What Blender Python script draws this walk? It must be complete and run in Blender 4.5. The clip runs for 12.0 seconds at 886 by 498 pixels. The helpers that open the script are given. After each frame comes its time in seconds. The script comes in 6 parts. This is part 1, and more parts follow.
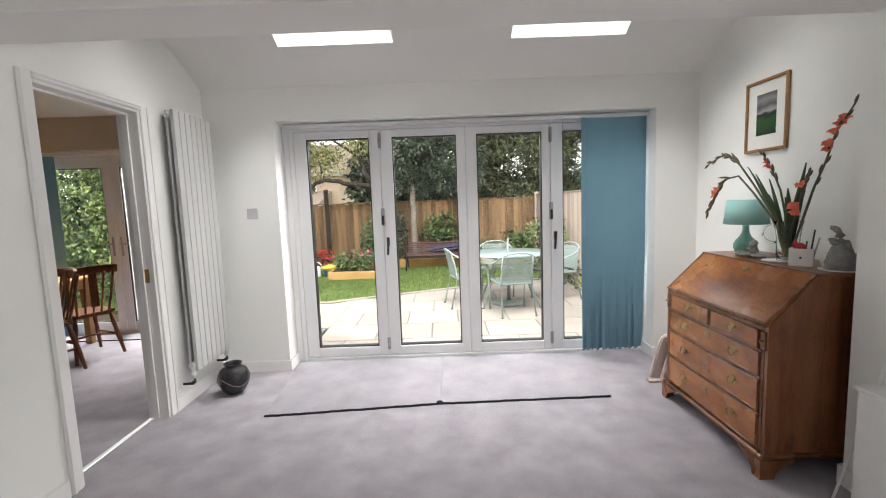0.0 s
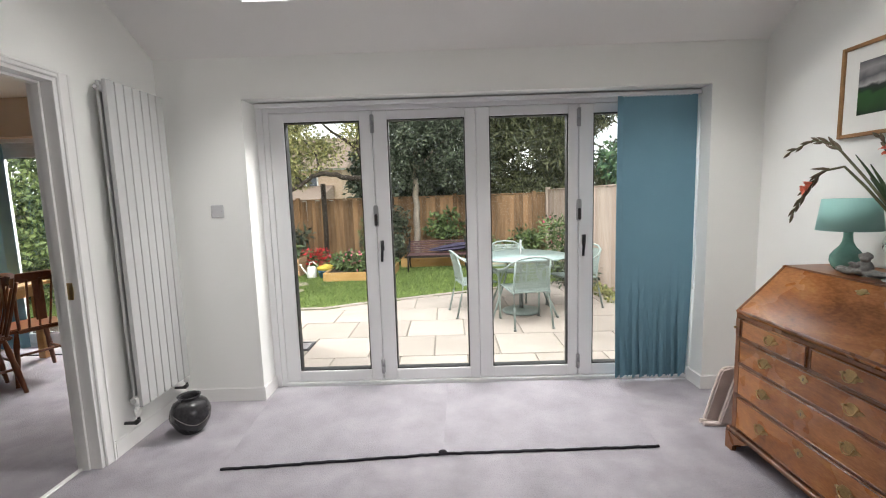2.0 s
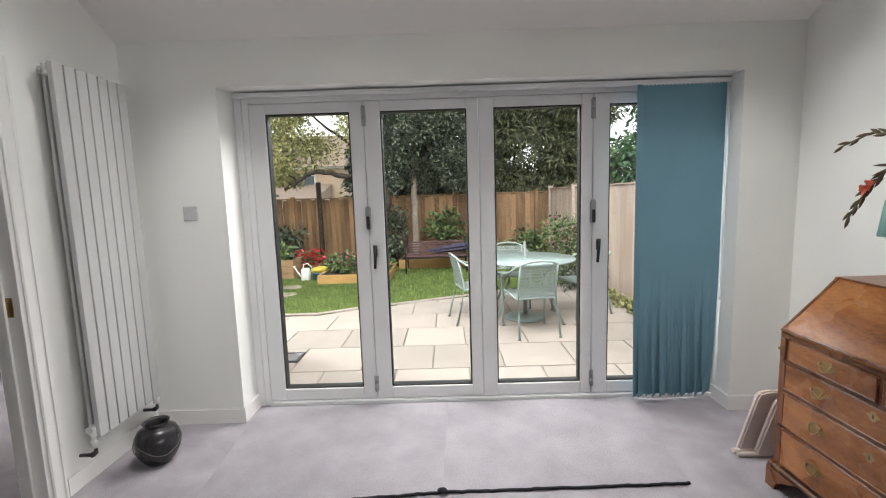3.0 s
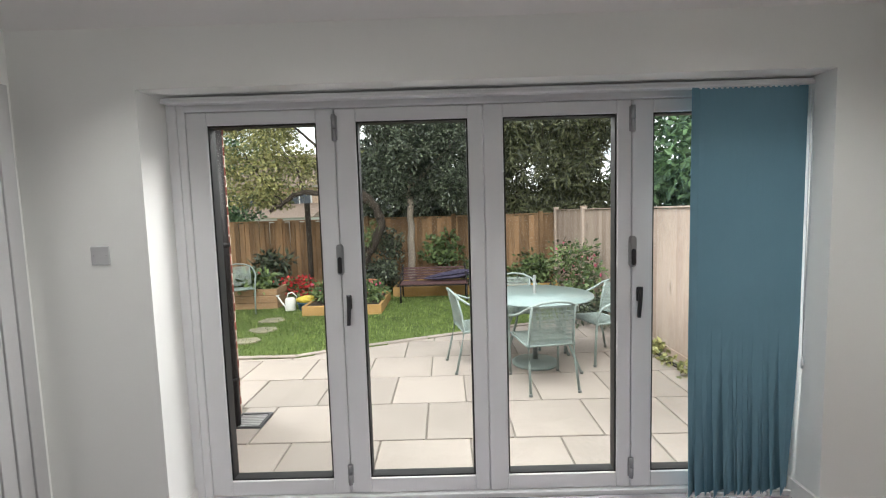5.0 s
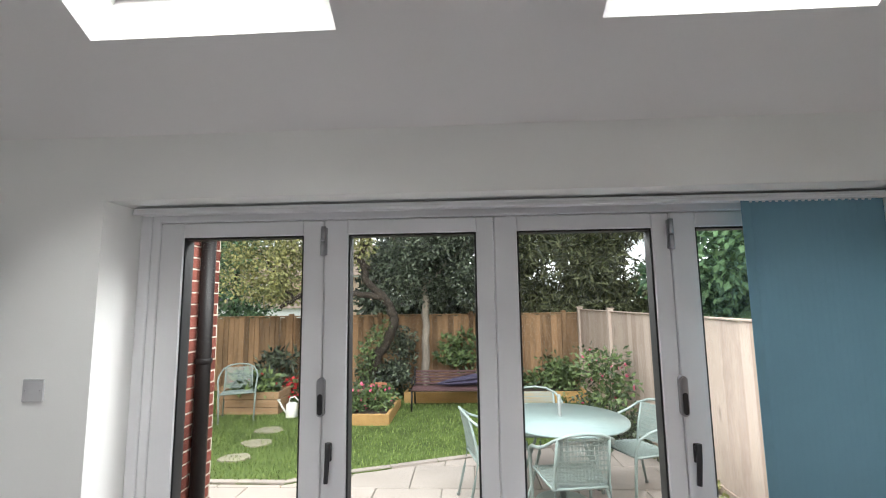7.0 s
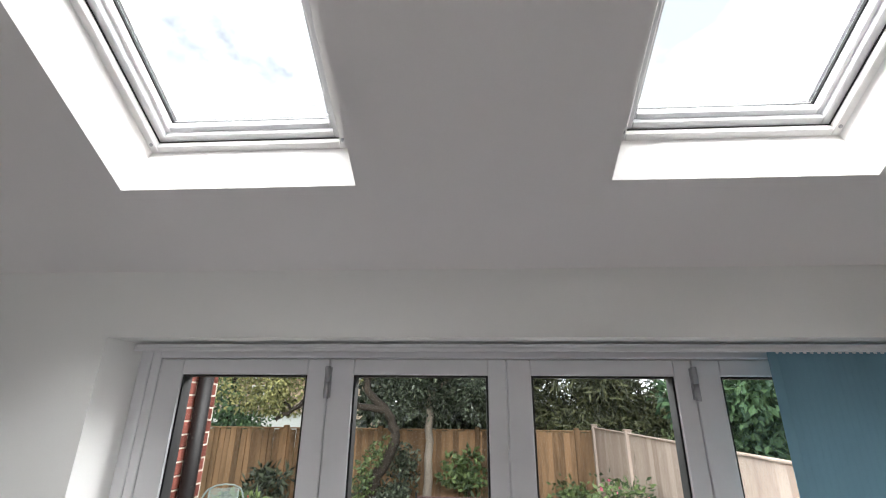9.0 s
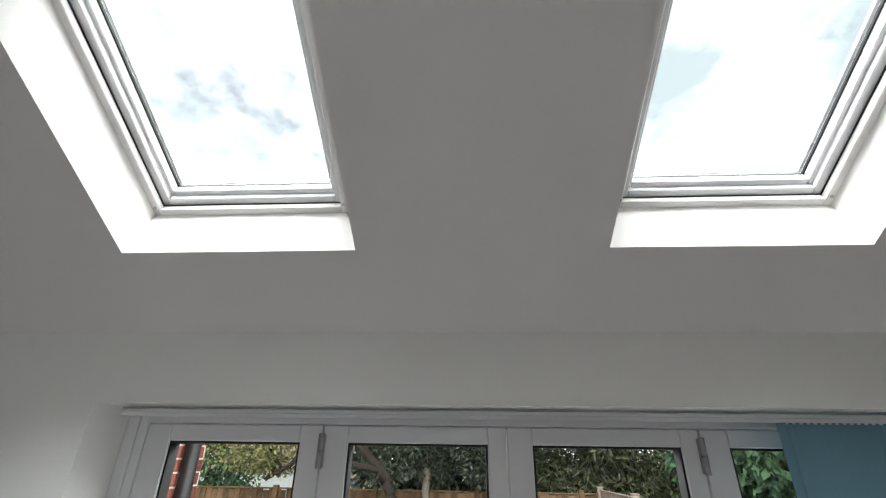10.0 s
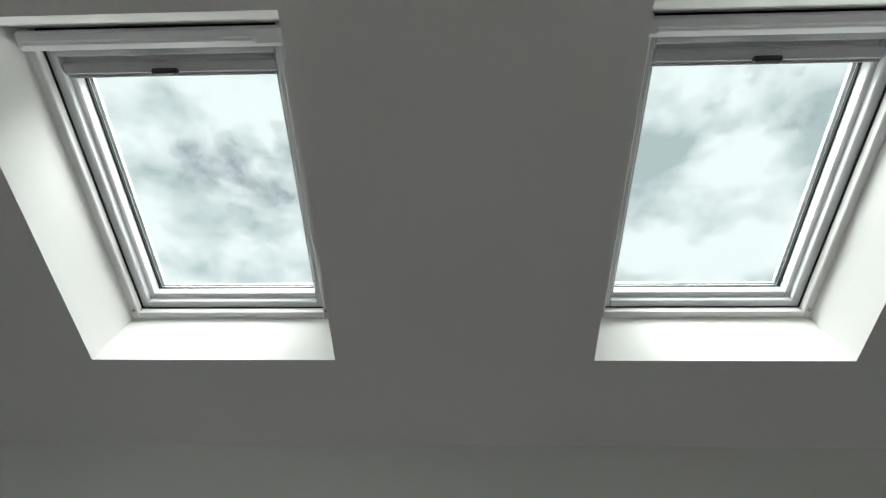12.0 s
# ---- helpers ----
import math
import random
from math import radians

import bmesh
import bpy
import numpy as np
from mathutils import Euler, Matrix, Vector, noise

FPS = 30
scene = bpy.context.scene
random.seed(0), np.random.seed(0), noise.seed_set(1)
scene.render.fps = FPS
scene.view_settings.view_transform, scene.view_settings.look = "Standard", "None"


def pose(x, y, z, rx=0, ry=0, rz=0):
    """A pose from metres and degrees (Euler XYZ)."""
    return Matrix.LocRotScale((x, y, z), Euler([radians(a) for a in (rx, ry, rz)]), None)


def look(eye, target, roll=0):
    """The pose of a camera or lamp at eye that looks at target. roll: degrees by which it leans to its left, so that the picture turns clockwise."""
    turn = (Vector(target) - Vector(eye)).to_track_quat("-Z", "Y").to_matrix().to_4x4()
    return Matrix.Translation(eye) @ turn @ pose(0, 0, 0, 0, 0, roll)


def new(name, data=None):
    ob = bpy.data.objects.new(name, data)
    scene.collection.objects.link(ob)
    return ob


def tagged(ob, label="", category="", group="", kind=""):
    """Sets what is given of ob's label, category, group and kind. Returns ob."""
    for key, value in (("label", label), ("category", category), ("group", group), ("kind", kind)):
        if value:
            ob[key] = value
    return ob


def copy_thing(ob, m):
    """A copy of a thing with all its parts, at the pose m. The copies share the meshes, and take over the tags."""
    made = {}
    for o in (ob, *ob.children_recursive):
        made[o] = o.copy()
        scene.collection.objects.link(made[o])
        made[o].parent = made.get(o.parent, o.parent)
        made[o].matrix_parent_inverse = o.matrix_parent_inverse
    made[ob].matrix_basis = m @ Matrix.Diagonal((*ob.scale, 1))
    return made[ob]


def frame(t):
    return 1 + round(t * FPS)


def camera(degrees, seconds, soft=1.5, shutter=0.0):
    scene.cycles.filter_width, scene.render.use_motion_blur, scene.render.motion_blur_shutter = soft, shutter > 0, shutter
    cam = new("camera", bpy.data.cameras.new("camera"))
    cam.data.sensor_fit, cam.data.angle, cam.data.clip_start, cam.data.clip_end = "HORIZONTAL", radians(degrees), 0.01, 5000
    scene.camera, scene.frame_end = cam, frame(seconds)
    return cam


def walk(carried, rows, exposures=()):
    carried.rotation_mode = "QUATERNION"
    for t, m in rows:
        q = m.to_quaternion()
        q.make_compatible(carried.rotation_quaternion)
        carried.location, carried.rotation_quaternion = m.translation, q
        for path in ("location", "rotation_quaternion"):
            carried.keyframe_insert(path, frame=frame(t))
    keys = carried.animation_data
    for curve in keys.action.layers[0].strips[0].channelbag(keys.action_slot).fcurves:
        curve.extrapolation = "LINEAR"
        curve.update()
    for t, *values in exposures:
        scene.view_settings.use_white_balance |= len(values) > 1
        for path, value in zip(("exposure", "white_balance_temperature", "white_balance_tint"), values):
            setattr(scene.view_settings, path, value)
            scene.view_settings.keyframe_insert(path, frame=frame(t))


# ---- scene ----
cam = camera(90.3, 12.0, soft=1.1)
PATH = [
    (0, (0.277, 0.3, 1.417), (0.275, 2.288, 1.203), -2.1),
    (0.5, (0.276, 0.437, 1.402), (0.267, 2.425, 1.183), -2.0),
    (1, (0.284, 0.621, 1.423), (0.266, 2.608, 1.195), -1.9),
    (1.5, (0.284, 0.765, 1.417), (0.262, 2.752, 1.186), -1.8),
    (2, (0.275, 0.963, 1.426), (0.252, 2.949, 1.191), -1.8),
    (2.5, (0.256, 1.129, 1.44), (0.237, 3.114, 1.2), -1.9),
    (3, (0.272, 1.284, 1.437), (0.252, 3.27, 1.195), -1.8),
    (3.2, (0.284, 1.365, 1.438), (0.262, 3.35, 1.199), -1.9),
    (4.8, (0.296, 1.96, 1.526), (0.277, 3.951, 1.335), -1.6),
    (5, (0.296, 1.979, 1.525), (0.281, 3.973, 1.361), -1.7),
    (5.5, (0.315, 2.096, 1.555), (0.294, 4.094, 1.466), -1.6),
    (6, (0.333, 2.229, 1.607), (0.296, 4.229, 1.612), -1.5),
    (6.5, (0.368, 2.304, 1.641), (0.296, 4.299, 1.762), -1.1),
    (7, (0.37, 2.331, 1.691), (0.272, 4.314, 1.931), -0.8),
    (7.2, (0.396, 2.336, 1.699), (0.28, 4.311, 1.994), -0.7),
    (8.8, (0.357, 2.333, 1.876), (0.234, 4.236, 2.479), 0.4),
    (9, (0.348, 2.333, 1.877), (0.231, 4.214, 2.546), 0.5),
    (9.5, (0.342, 2.314, 1.915), (0.229, 4.158, 2.681), 0.7),
    (10, (0.35, 2.311, 1.934), (0.238, 4.109, 2.801), 0.9),
    (10.5, (0.347, 2.298, 1.958), (0.243, 4.05, 2.916), 1.0),
    (11, (0.345, 2.273, 1.998), (0.252, 3.99, 3.019), 1.0),
    (11.5, (0.357, 2.258, 2.026), (0.278, 3.935, 3.113), 1.0),
    (12, (0.378, 2.247, 2.048), (0.31, 3.886, 3.193), 1.0),
]
EXPOSURES = [(0.0, 0.74, 6450, 10), (3.0, 0.36, 6450, 10), (5.0, 0.15, 6400, 9), (6.6, 0.37, 6250, 9), (9.4, 0.26, 6250, 11), (10.6, -0.28, 6150, 2), (12.0, -0.66, 6150, 0)]
walk(cam, [(t, look(eye, target, roll)) for t, eye, target, roll in PATH], EXPOSURES)

# ---- world and sun ----
world = bpy.data.worlds.new("sky")
scene.world = world
world.use_nodes = True
wn, wl = world.node_tree.nodes, world.node_tree.links
wn.clear()
w_out = wn.new("ShaderNodeOutputWorld")
w_bg = wn.new("ShaderNodeBackground")
w_bg.inputs["Strength"].default_value = 0.095
w_sky = wn.new("ShaderNodeTexSky")
w_sky.sky_type = "NISHITA"
w_sky.sun_disc = False
w_sky.sun_elevation = radians(42)
w_sky.sun_rotation = radians(200)
w_tc = wn.new("ShaderNodeTexCoord")
w_map = wn.new("ShaderNodeMapping")
w_map.inputs["Scale"].default_value = (1.0, 1.0, 1.6)
w_noise = wn.new("ShaderNodeTexNoise")
w_noise.inputs["Scale"].default_value = 3.4
w_noise.inputs["Detail"].default_value = 7.0
w_noise.inputs["Roughness"].default_value = 0.56
w_ramp = wn.new("ShaderNodeValToRGB")
w_ramp.color_ramp.elements[0].position = 0.27
w_ramp.color_ramp.elements[0].color = (0.3, 0.3, 0.3, 1)
w_ramp.color_ramp.elements[1].position = 0.4
w_noise2 = wn.new("ShaderNodeTexNoise")
w_noise2.inputs["Scale"].default_value = 5.0
w_noise2.inputs["Detail"].default_value = 9.0
w_ramp2 = wn.new("ShaderNodeValToRGB")
w_ramp2.color_ramp.elements[0].position = 0.37
w_ramp2.color_ramp.elements[0].color = (0.52, 0.57, 0.58, 1)
w_ramp2.color_ramp.elements[1].position = 0.54
w_ramp2.color_ramp.elements[1].color = (1.0, 1.0, 1.0, 1)
w_gain = wn.new("ShaderNodeVectorMath")
w_gain.operation = "SCALE"
w_gain.inputs["Scale"].default_value = 17.0
w_mix = wn.new("ShaderNodeMixRGB")
wl.new(w_tc.outputs["Generated"], w_map.inputs["Vector"])
wl.new(w_map.outputs["Vector"], w_noise.inputs["Vector"])
wl.new(w_map.outputs["Vector"], w_noise2.inputs["Vector"])
wl.new(w_noise.outputs["Fac"], w_ramp.inputs["Fac"])
wl.new(w_noise2.outputs["Fac"], w_ramp2.inputs["Fac"])
wl.new(w_ramp2.outputs["Color"], w_gain.inputs[0])
wl.new(w_ramp.outputs["Color"], w_mix.inputs["Fac"])
wl.new(w_sky.outputs["Color"], w_mix.inputs[1])
wl.new(w_gain.outputs["Vector"], w_mix.inputs[2])
wl.new(w_mix.outputs["Color"], w_bg.inputs["Color"])
wl.new(w_bg.outputs["Background"], w_out.inputs["Surface"])

sun = new("sun", bpy.data.lights.new("sun", "SUN"))
sun.data.energy = 0.8
sun.data.angle = radians(14)
sun.data.color = (1.0, 0.985, 0.96)
sun.matrix_world = look((0, 0, 10), (0.25, 0.9, 9.1))


def window_fill(name, eye, target, sx, sy, watts, colour=(0.95, 0.98, 1.0)):
    """An area lamp added at a window, out of view, to boost its sky light."""
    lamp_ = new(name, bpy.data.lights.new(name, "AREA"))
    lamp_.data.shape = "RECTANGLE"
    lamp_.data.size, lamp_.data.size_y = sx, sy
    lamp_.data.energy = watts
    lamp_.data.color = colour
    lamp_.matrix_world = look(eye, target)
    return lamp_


WARM = (1.0, 0.985, 0.95)
# Lamps added just out of sight to brighten the room beyond the sky's light.
window_fill("roof_window_fill", (-0.5, 2.9, 4.7), (-0.457, 3.2, 3.0), 2.4, 1.2, 232, WARM)
window_fill("roof_window_fill", (1.28, 2.9, 4.7), (1.243, 3.2, 3.0), 2.4, 1.2, 232, WARM)
window_fill("garden_door_fill", (0.65, 5.0, 2.75), (0.65, 3.3, 0.7), 2.3, 0.7, 125, WARM)
window_fill("dining_door_fill", (-3.4, 6.3, 2.75), (-3.4, 4.0, 1.0), 1.6, 0.6, 230, WARM)
# Fill lamp added in a made-up window behind the camera, for the near walls.
window_fill("side_fill", (4.05, -0.9, 1.5), (0.0, -0.5, 1.5), 2.5, 1.15, 36, WARM)


# ---- materials ----
def material(name, colour, rough=0.6, metal=0.0, vary=0.12, scale=6.0, fine=60.0, bump=0.1, bump_dist=0.002,
             second=None, stretch=(1, 1, 1), spec=0.5, detail=6.0, island=0.0, per_object=0.0, knots=0.0):
    """Principled surface with noise at two scales for colour and relief."""
    m = bpy.data.materials.new(name)
    m.use_nodes = True
    n, l = m.node_tree.nodes, m.node_tree.links
    bsdf = n["Principled BSDF"]
    bsdf.inputs["Roughness"].default_value = rough
    bsdf.inputs["Metallic"].default_value = metal
    bsdf.inputs["Specular IOR Level"].default_value = spec
    tc = n.new("ShaderNodeTexCoord")
    mp = n.new("ShaderNodeMapping")
    mp.inputs["Scale"].default_value = stretch
    if per_object:
        info = n.new("ShaderNodeObjectInfo")
        shift = n.new("ShaderNodeVectorMath")
        shift.operation = "MULTIPLY_ADD"
        shift.inputs[1].default_value = (31.0, 17.0, 23.0)
        l.new(info.outputs["Random"], shift.inputs[0])
        l.new(tc.outputs["Object"], shift.inputs[2])
        l.new(shift.outputs["Vector"], mp.inputs["Vector"])
    else:
        l.new(tc.outputs["Object"], mp.inputs["Vector"])
    big = n.new("ShaderNodeTexNoise")
    big.inputs["Scale"].default_value = scale
    big.inputs["Detail"].default_value = detail
    small = n.new("ShaderNodeTexNoise")
    small.inputs["Scale"].default_value = fine
    small.inputs["Detail"].default_value = 4.0
    l.new(mp.outputs["Vector"], big.inputs["Vector"])
    l.new(mp.outputs["Vector"], small.inputs["Vector"])
    add = n.new("ShaderNodeMath")
    add.operation = "MULTIPLY_ADD"
    add.inputs[1].default_value = 0.4
    l.new(small.outputs["Fac"], add.inputs[0])
    half = n.new("ShaderNodeMath")
    half.operation = "MULTIPLY"
    half.inputs[1].default_value = 0.6
    l.new(big.outputs["Fac"], half.inputs[0])
    l.new(half.outputs[0], add.inputs[2])
    fac = add.outputs[0]
    if island or per_object:
        src = n.new("ShaderNodeNewGeometry").outputs["Random Per Island"] if island else n.new("ShaderNodeObjectInfo").outputs["Random"]
        sh = n.new("ShaderNodeMath")
        sh.operation = "MULTIPLY_ADD"
        sh.inputs[1].default_value = island or per_object
        l.new(src, sh.inputs[0])
        off = n.new("ShaderNodeMath")
        off.operation = "SUBTRACT"
        off.inputs[1].default_value = (island or per_object) / 2
        l.new(fac, off.inputs[0])
        l.new(off.outputs[0], sh.inputs[2])
        fac = sh.outputs[0]
    ramp = n.new("ShaderNodeValToRGB")
    c = Vector(colour)
    lo = Vector(second) if second else c * (1 - vary)
    hi = c * (1 + vary) if not second else c
    ramp.color_ramp.elements[0].position = 0.32
    ramp.color_ramp.elements[1].position = 0.68
    ramp.color_ramp.elements[0].color = (*lo, 1)
    ramp.color_ramp.elements[1].color = (*[min(v, 0.95) for v in hi], 1)
    l.new(fac, ramp.inputs["Fac"])
    l.new(ramp.outputs["Color"], bsdf.inputs["Base Color"])
    if knots:
        cell = n.new("ShaderNodeTexVoronoi")
        cell.inputs["Scale"].default_value = 1.5
        l.new(mp.outputs["Vector"], cell.inputs["Vector"])
        near = n.new("ShaderNodeMapRange")
        near.inputs["From Min"].default_value = 0.03
        near.inputs["From Max"].default_value = 0.11
        near.inputs["To Min"].default_value = knots
        near.inputs["To Max"].default_value = 0.0
        l.new(cell.outputs["Distance"], near.inputs["Value"])
        knot = n.new("ShaderNodeMixRGB")
        knot.inputs[2].default_value = (*(lo * 0.4), 1)
        l.new(near.outputs["Result"], knot.inputs["Fac"])
        l.new(ramp.outputs["Color"], knot.inputs[1])
        l.new(knot.outputs["Color"], bsdf.inputs["Base Color"])
    if bump:
        b = n.new("ShaderNodeBump")
        b.inputs["Strength"].default_value = bump
        b.inputs["Distance"].default_value = bump_dist
        l.new(small.outputs["Fac"], b.inputs["Height"])
        l.new(b.outputs["Normal"], bsdf.inputs["Normal"])
    return m


def veneer(name, dark, mid, light, rough, grain, scale=2.0, warp=1.6):
    """Polished figured wood: warped grain lines, cloudy patches and fine pores along the grain."""
    m = bpy.data.materials.new(name)
    m.use_nodes = True
    n, l = m.node_tree.nodes, m.node_tree.links
    bsdf = n["Principled BSDF"]
    tc = n.new("ShaderNodeTexCoord")
    mp = n.new("ShaderNodeMapping")
    mp.inputs["Scale"].default_value = grain
    info = n.new("ShaderNodeObjectInfo")
    shift = n.new("ShaderNodeVectorMath")
    shift.operation = "MULTIPLY_ADD"
    shift.inputs[1].default_value = (7.0, 3.0, 5.0)
    l.new(info.outputs["Random"], shift.inputs[0])
    l.new(tc.outputs["Object"], shift.inputs[2])
    l.new(shift.outputs["Vector"], mp.inputs["Vector"])
    figure = n.new("ShaderNodeTexNoise")
    figure.inputs["Scale"].default_value = scale
    figure.inputs["Detail"].default_value = 9.0
    figure.inputs["Roughness"].default_value = 0.62
    figure.inputs["Distortion"].default_value = warp
    cloud = n.new("ShaderNodeTexNoise")
    cloud.inputs["Scale"].default_value = 3.2
    cloud.inputs["Detail"].default_value = 3.0
    pores = n.new("ShaderNodeTexNoise")
    pores.inputs["Scale"].default_value = scale * 22
    pores.inputs["Detail"].default_value = 3.0
    l.new(mp.outputs["Vector"], figure.inputs["Vector"])
    l.new(shift.outputs["Vector"], cloud.inputs["Vector"])
    l.new(mp.outputs["Vector"], pores.inputs["Vector"])
    total = figure.outputs["Fac"]
    for src, weight in ((cloud, 0.55), (pores, 0.35)):
        add = n.new("ShaderNodeMath")
        add.operation = "MULTIPLY_ADD"
        add.inputs[1].default_value = weight
        l.new(src.outputs["Fac"], add.inputs[0])
        l.new(total, add.inputs[2])
        total = add.outputs[0]
    rng_ = n.new("ShaderNodeMapRange")
    rng_.inputs["From Min"].default_value = 0.66
    rng_.inputs["From Max"].default_value = 1.24
    l.new(total, rng_.inputs["Value"])
    ramp = n.new("ShaderNodeValToRGB")
    el = ramp.color_ramp.elements
    el[0].position, el[0].color = 0.08, (*dark, 1)
    el[1].position, el[1].color = 0.9, (*light, 1)
    el.new(0.5).color = (*mid, 1)
    l.new(rng_.outputs["Result"], ramp.inputs["Fac"])
    l.new(ramp.outputs["Color"], bsdf.inputs["Base Color"])
    gloss = n.new("ShaderNodeMapRange")
    gloss.inputs["To Min"].default_value = rough - 0.06
    gloss.inputs["To Max"].default_value = rough + 0.1
    l.new(cloud.outputs["Fac"], gloss.inputs["Value"])
    l.new(gloss.outputs["Result"], bsdf.inputs["Roughness"])
    b = n.new("ShaderNodeBump")
    b.inputs["Strength"].default_value = 0.05
    b.inputs["Distance"].default_value = 0.001
    l.new(pores.outputs["Fac"], b.inputs["Height"])
    l.new(b.outputs["Normal"], bsdf.inputs["Normal"])
    return m


def glass_material(name, tint=(1, 1, 1), ior=1.22):
    m = bpy.data.materials.new(name)
    m.use_nodes = True
    n, l = m.node_tree.nodes, m.node_tree.links
    n.remove(n["Principled BSDF"])
    out = n["Material Output"]
    tr = n.new("ShaderNodeBsdfTransparent")
    tr.inputs["Color"].default_value = (*tint, 1)
    gl = n.new("ShaderNodeBsdfGlossy")
    gl.inputs["Roughness"].default_value = 0.02
    fr = n.new("ShaderNodeFresnel")
    fr.inputs["IOR"].default_value = ior
    mx = n.new("ShaderNodeMixShader")
    l.new(fr.outputs[0], mx.inputs[0])
    l.new(tr.outputs[0], mx.inputs[1])
    l.new(gl.outputs[0], mx.inputs[2])
    l.new(mx.outputs[0], out.inputs["Surface"])
    return m


def solid_glass(name, tint, ior):
    m = bpy.data.materials.new(name)
    m.use_nodes = True
    p = m.node_tree.nodes["Principled BSDF"]
    p.inputs["Base Color"].default_value = (*tint, 1)
    p.inputs["Roughness"].default_value = 0.03
    p.inputs["IOR"].default_value = ior
    p.inputs["Transmission Weight"].default_value = 1.0
    return m


WALL = material("wall_paint", (0.84, 0.84, 0.815), 0.7, vary=0.015, scale=1.2, fine=180, bump=0.06, bump_dist=0.001)
CEIL = material("ceiling_paint", (0.83, 0.815, 0.795), 0.8, vary=0.015, scale=1.0, fine=160, bump=0.05, bump_dist=0.001)
CREAM = material("cream_wall_paint", (0.68, 0.57, 0.44), 0.75, vary=0.03, scale=1.2, fine=150, bump=0.05, bump_dist=0.001)
GLOSSW = material("white_gloss_paint", (0.80, 0.79, 0.775), 0.35, vary=0.02, scale=3, fine=80, bump=0.04, bump_dist=0.001)
CARPET = material("grey_carpet", (0.36, 0.335, 0.365), 0.95, vary=0.22, scale=5, fine=150, bump=0.9, bump_dist=0.006, spec=0.1, detail=15)
MAT = material("mat_carpet", (0.345, 0.322, 0.352), 0.95, vary=0.18, scale=4, fine=130, bump=0.8, bump_dist=0.006, spec=0.1, detail=15)
UPVC = material("white_frame", (0.78, 0.78, 0.79), 0.32, vary=0.015, scale=4, fine=90, bump=0.02, bump_dist=0.0005)
GASKET = material("black_gasket", (0.012, 0.012, 0.013), 0.55, vary=0.1, bump=0)
STEEL = material("satin_steel", (0.42, 0.42, 0.43), 0.35, 0.9, vary=0.06, fine=120, bump=0.03)
DARKMETAL = material("dark_handle", (0.05, 0.048, 0.05), 0.38, 0.6, vary=0.1, bump=0.02)
GLASS = glass_material("window_glass", (0.97, 0.985, 0.98))
BLUE = material("blue_blind_fabric", (0.185, 0.34, 0.425), 0.85, vary=0.05, scale=3, fine=420, bump=0.15, bump_dist=0.001, spec=0.15)
RAD = material("radiator_enamel", (0.50, 0.497, 0.495), 0.38, vary=0.02, scale=3, fine=60, bump=0.02)
STONE = material("patio_stone", (0.315, 0.272, 0.243), 0.8, vary=0.13, scale=2.5, fine=50, bump=0.25, bump_dist=0.003, per_object=0.3)
JOINT = material("patio_joint", (0.17, 0.15, 0.125), 0.9, vary=0.2, scale=8, fine=90, bump=0.3)
GRASS = material("lawn", (0.13, 0.18, 0.05), 0.9, second=(0.06, 0.085, 0.028), scale=3, fine=90, bump=0.8, bump_dist=0.02, spec=0.1)
FENCE = material("fence_wood", (0.35, 0.215, 0.12), 0.85, second=(0.15, 0.095, 0.055), scale=3, fine=26, stretch=(4, 4, 0.5), bump=0.4, bump_dist=0.004, per_object=0.35, spec=0.15, knots=0.5)
FENCE_PALE = material("pale_fence_wood", (0.52, 0.425, 0.365), 0.85, second=(0.37, 0.285, 0.235), scale=1.6, fine=20, stretch=(3, 3, 0.7), bump=0.3, bump_dist=0.003, per_object=0.3, spec=0.15, knots=0.75)
WOOD = veneer("walnut_veneer", (0.16, 0.052, 0.016), (0.35, 0.13, 0.037), (0.52, 0.235, 0.08), 0.25, (1.0, 0.8, 2.6), 2.4)


SLATE = material("roof_slate", (0.08, 0.08, 0.085), 0.8, vary=0.2, scale=4, fine=40, bump=0.2)
GREYBLIND = material("grey_blind_cassette", (0.46, 0.45, 0.46), 0.5, vary=0.05, bump=0.02)
BRASS = material("aged_brass", (0.40, 0.28, 0.125), 0.32, 0.9, vary=0.3, scale=30, fine=150, bump=0.1, bump_dist=0.001)
ALU = material("bright_aluminium", (0.85, 0.85, 0.83), 0.3, 0.6, vary=0.04, bump=0.03)
CHROME = material("chrome", (0.7, 0.7, 0.71), 0.15, 1.0, vary=0.03, bump=0)
SWITCH = material("satin_plate", (0.52, 0.52, 0.53), 0.4, 0.0, vary=0.03, bump=0.02)
DARKCLOTH = material("dark_binding", (0.03, 0.028, 0.033), 0.95, vary=0.4, scale=40, fine=300, bump=0.6, spec=0.1)
POTGLAZE = material("dark_glaze", (0.035, 0.032, 0.035), 0.22, vary=0.5, scale=14, fine=60, bump=0.08, second=(0.012, 0.012, 0.014))
POTGLAZE2 = material("pale_glaze", (0.11, 0.10, 0.095), 0.35, vary=0.3, scale=14, fine=60, bump=0.05)
OAK = material("light_oak", (0.36, 0.19, 0.08), 0.45, second=(0.24, 0.12, 0.045), scale=5, fine=40, stretch=(1, 1, 4), bump=0.1, bump_dist=0.001)
PAPER = material("mount_card", (0.80, 0.79, 0.76), 0.8, vary=0.02, bump=0.02)
# Darker copy of the walnut; the shade on the bureau's side is in its colour.
WOODSHADED = veneer("walnut_shaded", (0.085, 0.028, 0.011), (0.20, 0.072, 0.027), (0.30, 0.12, 0.045), 0.28, (3.4, 3.4, 0.5), 2.6, 0.8)
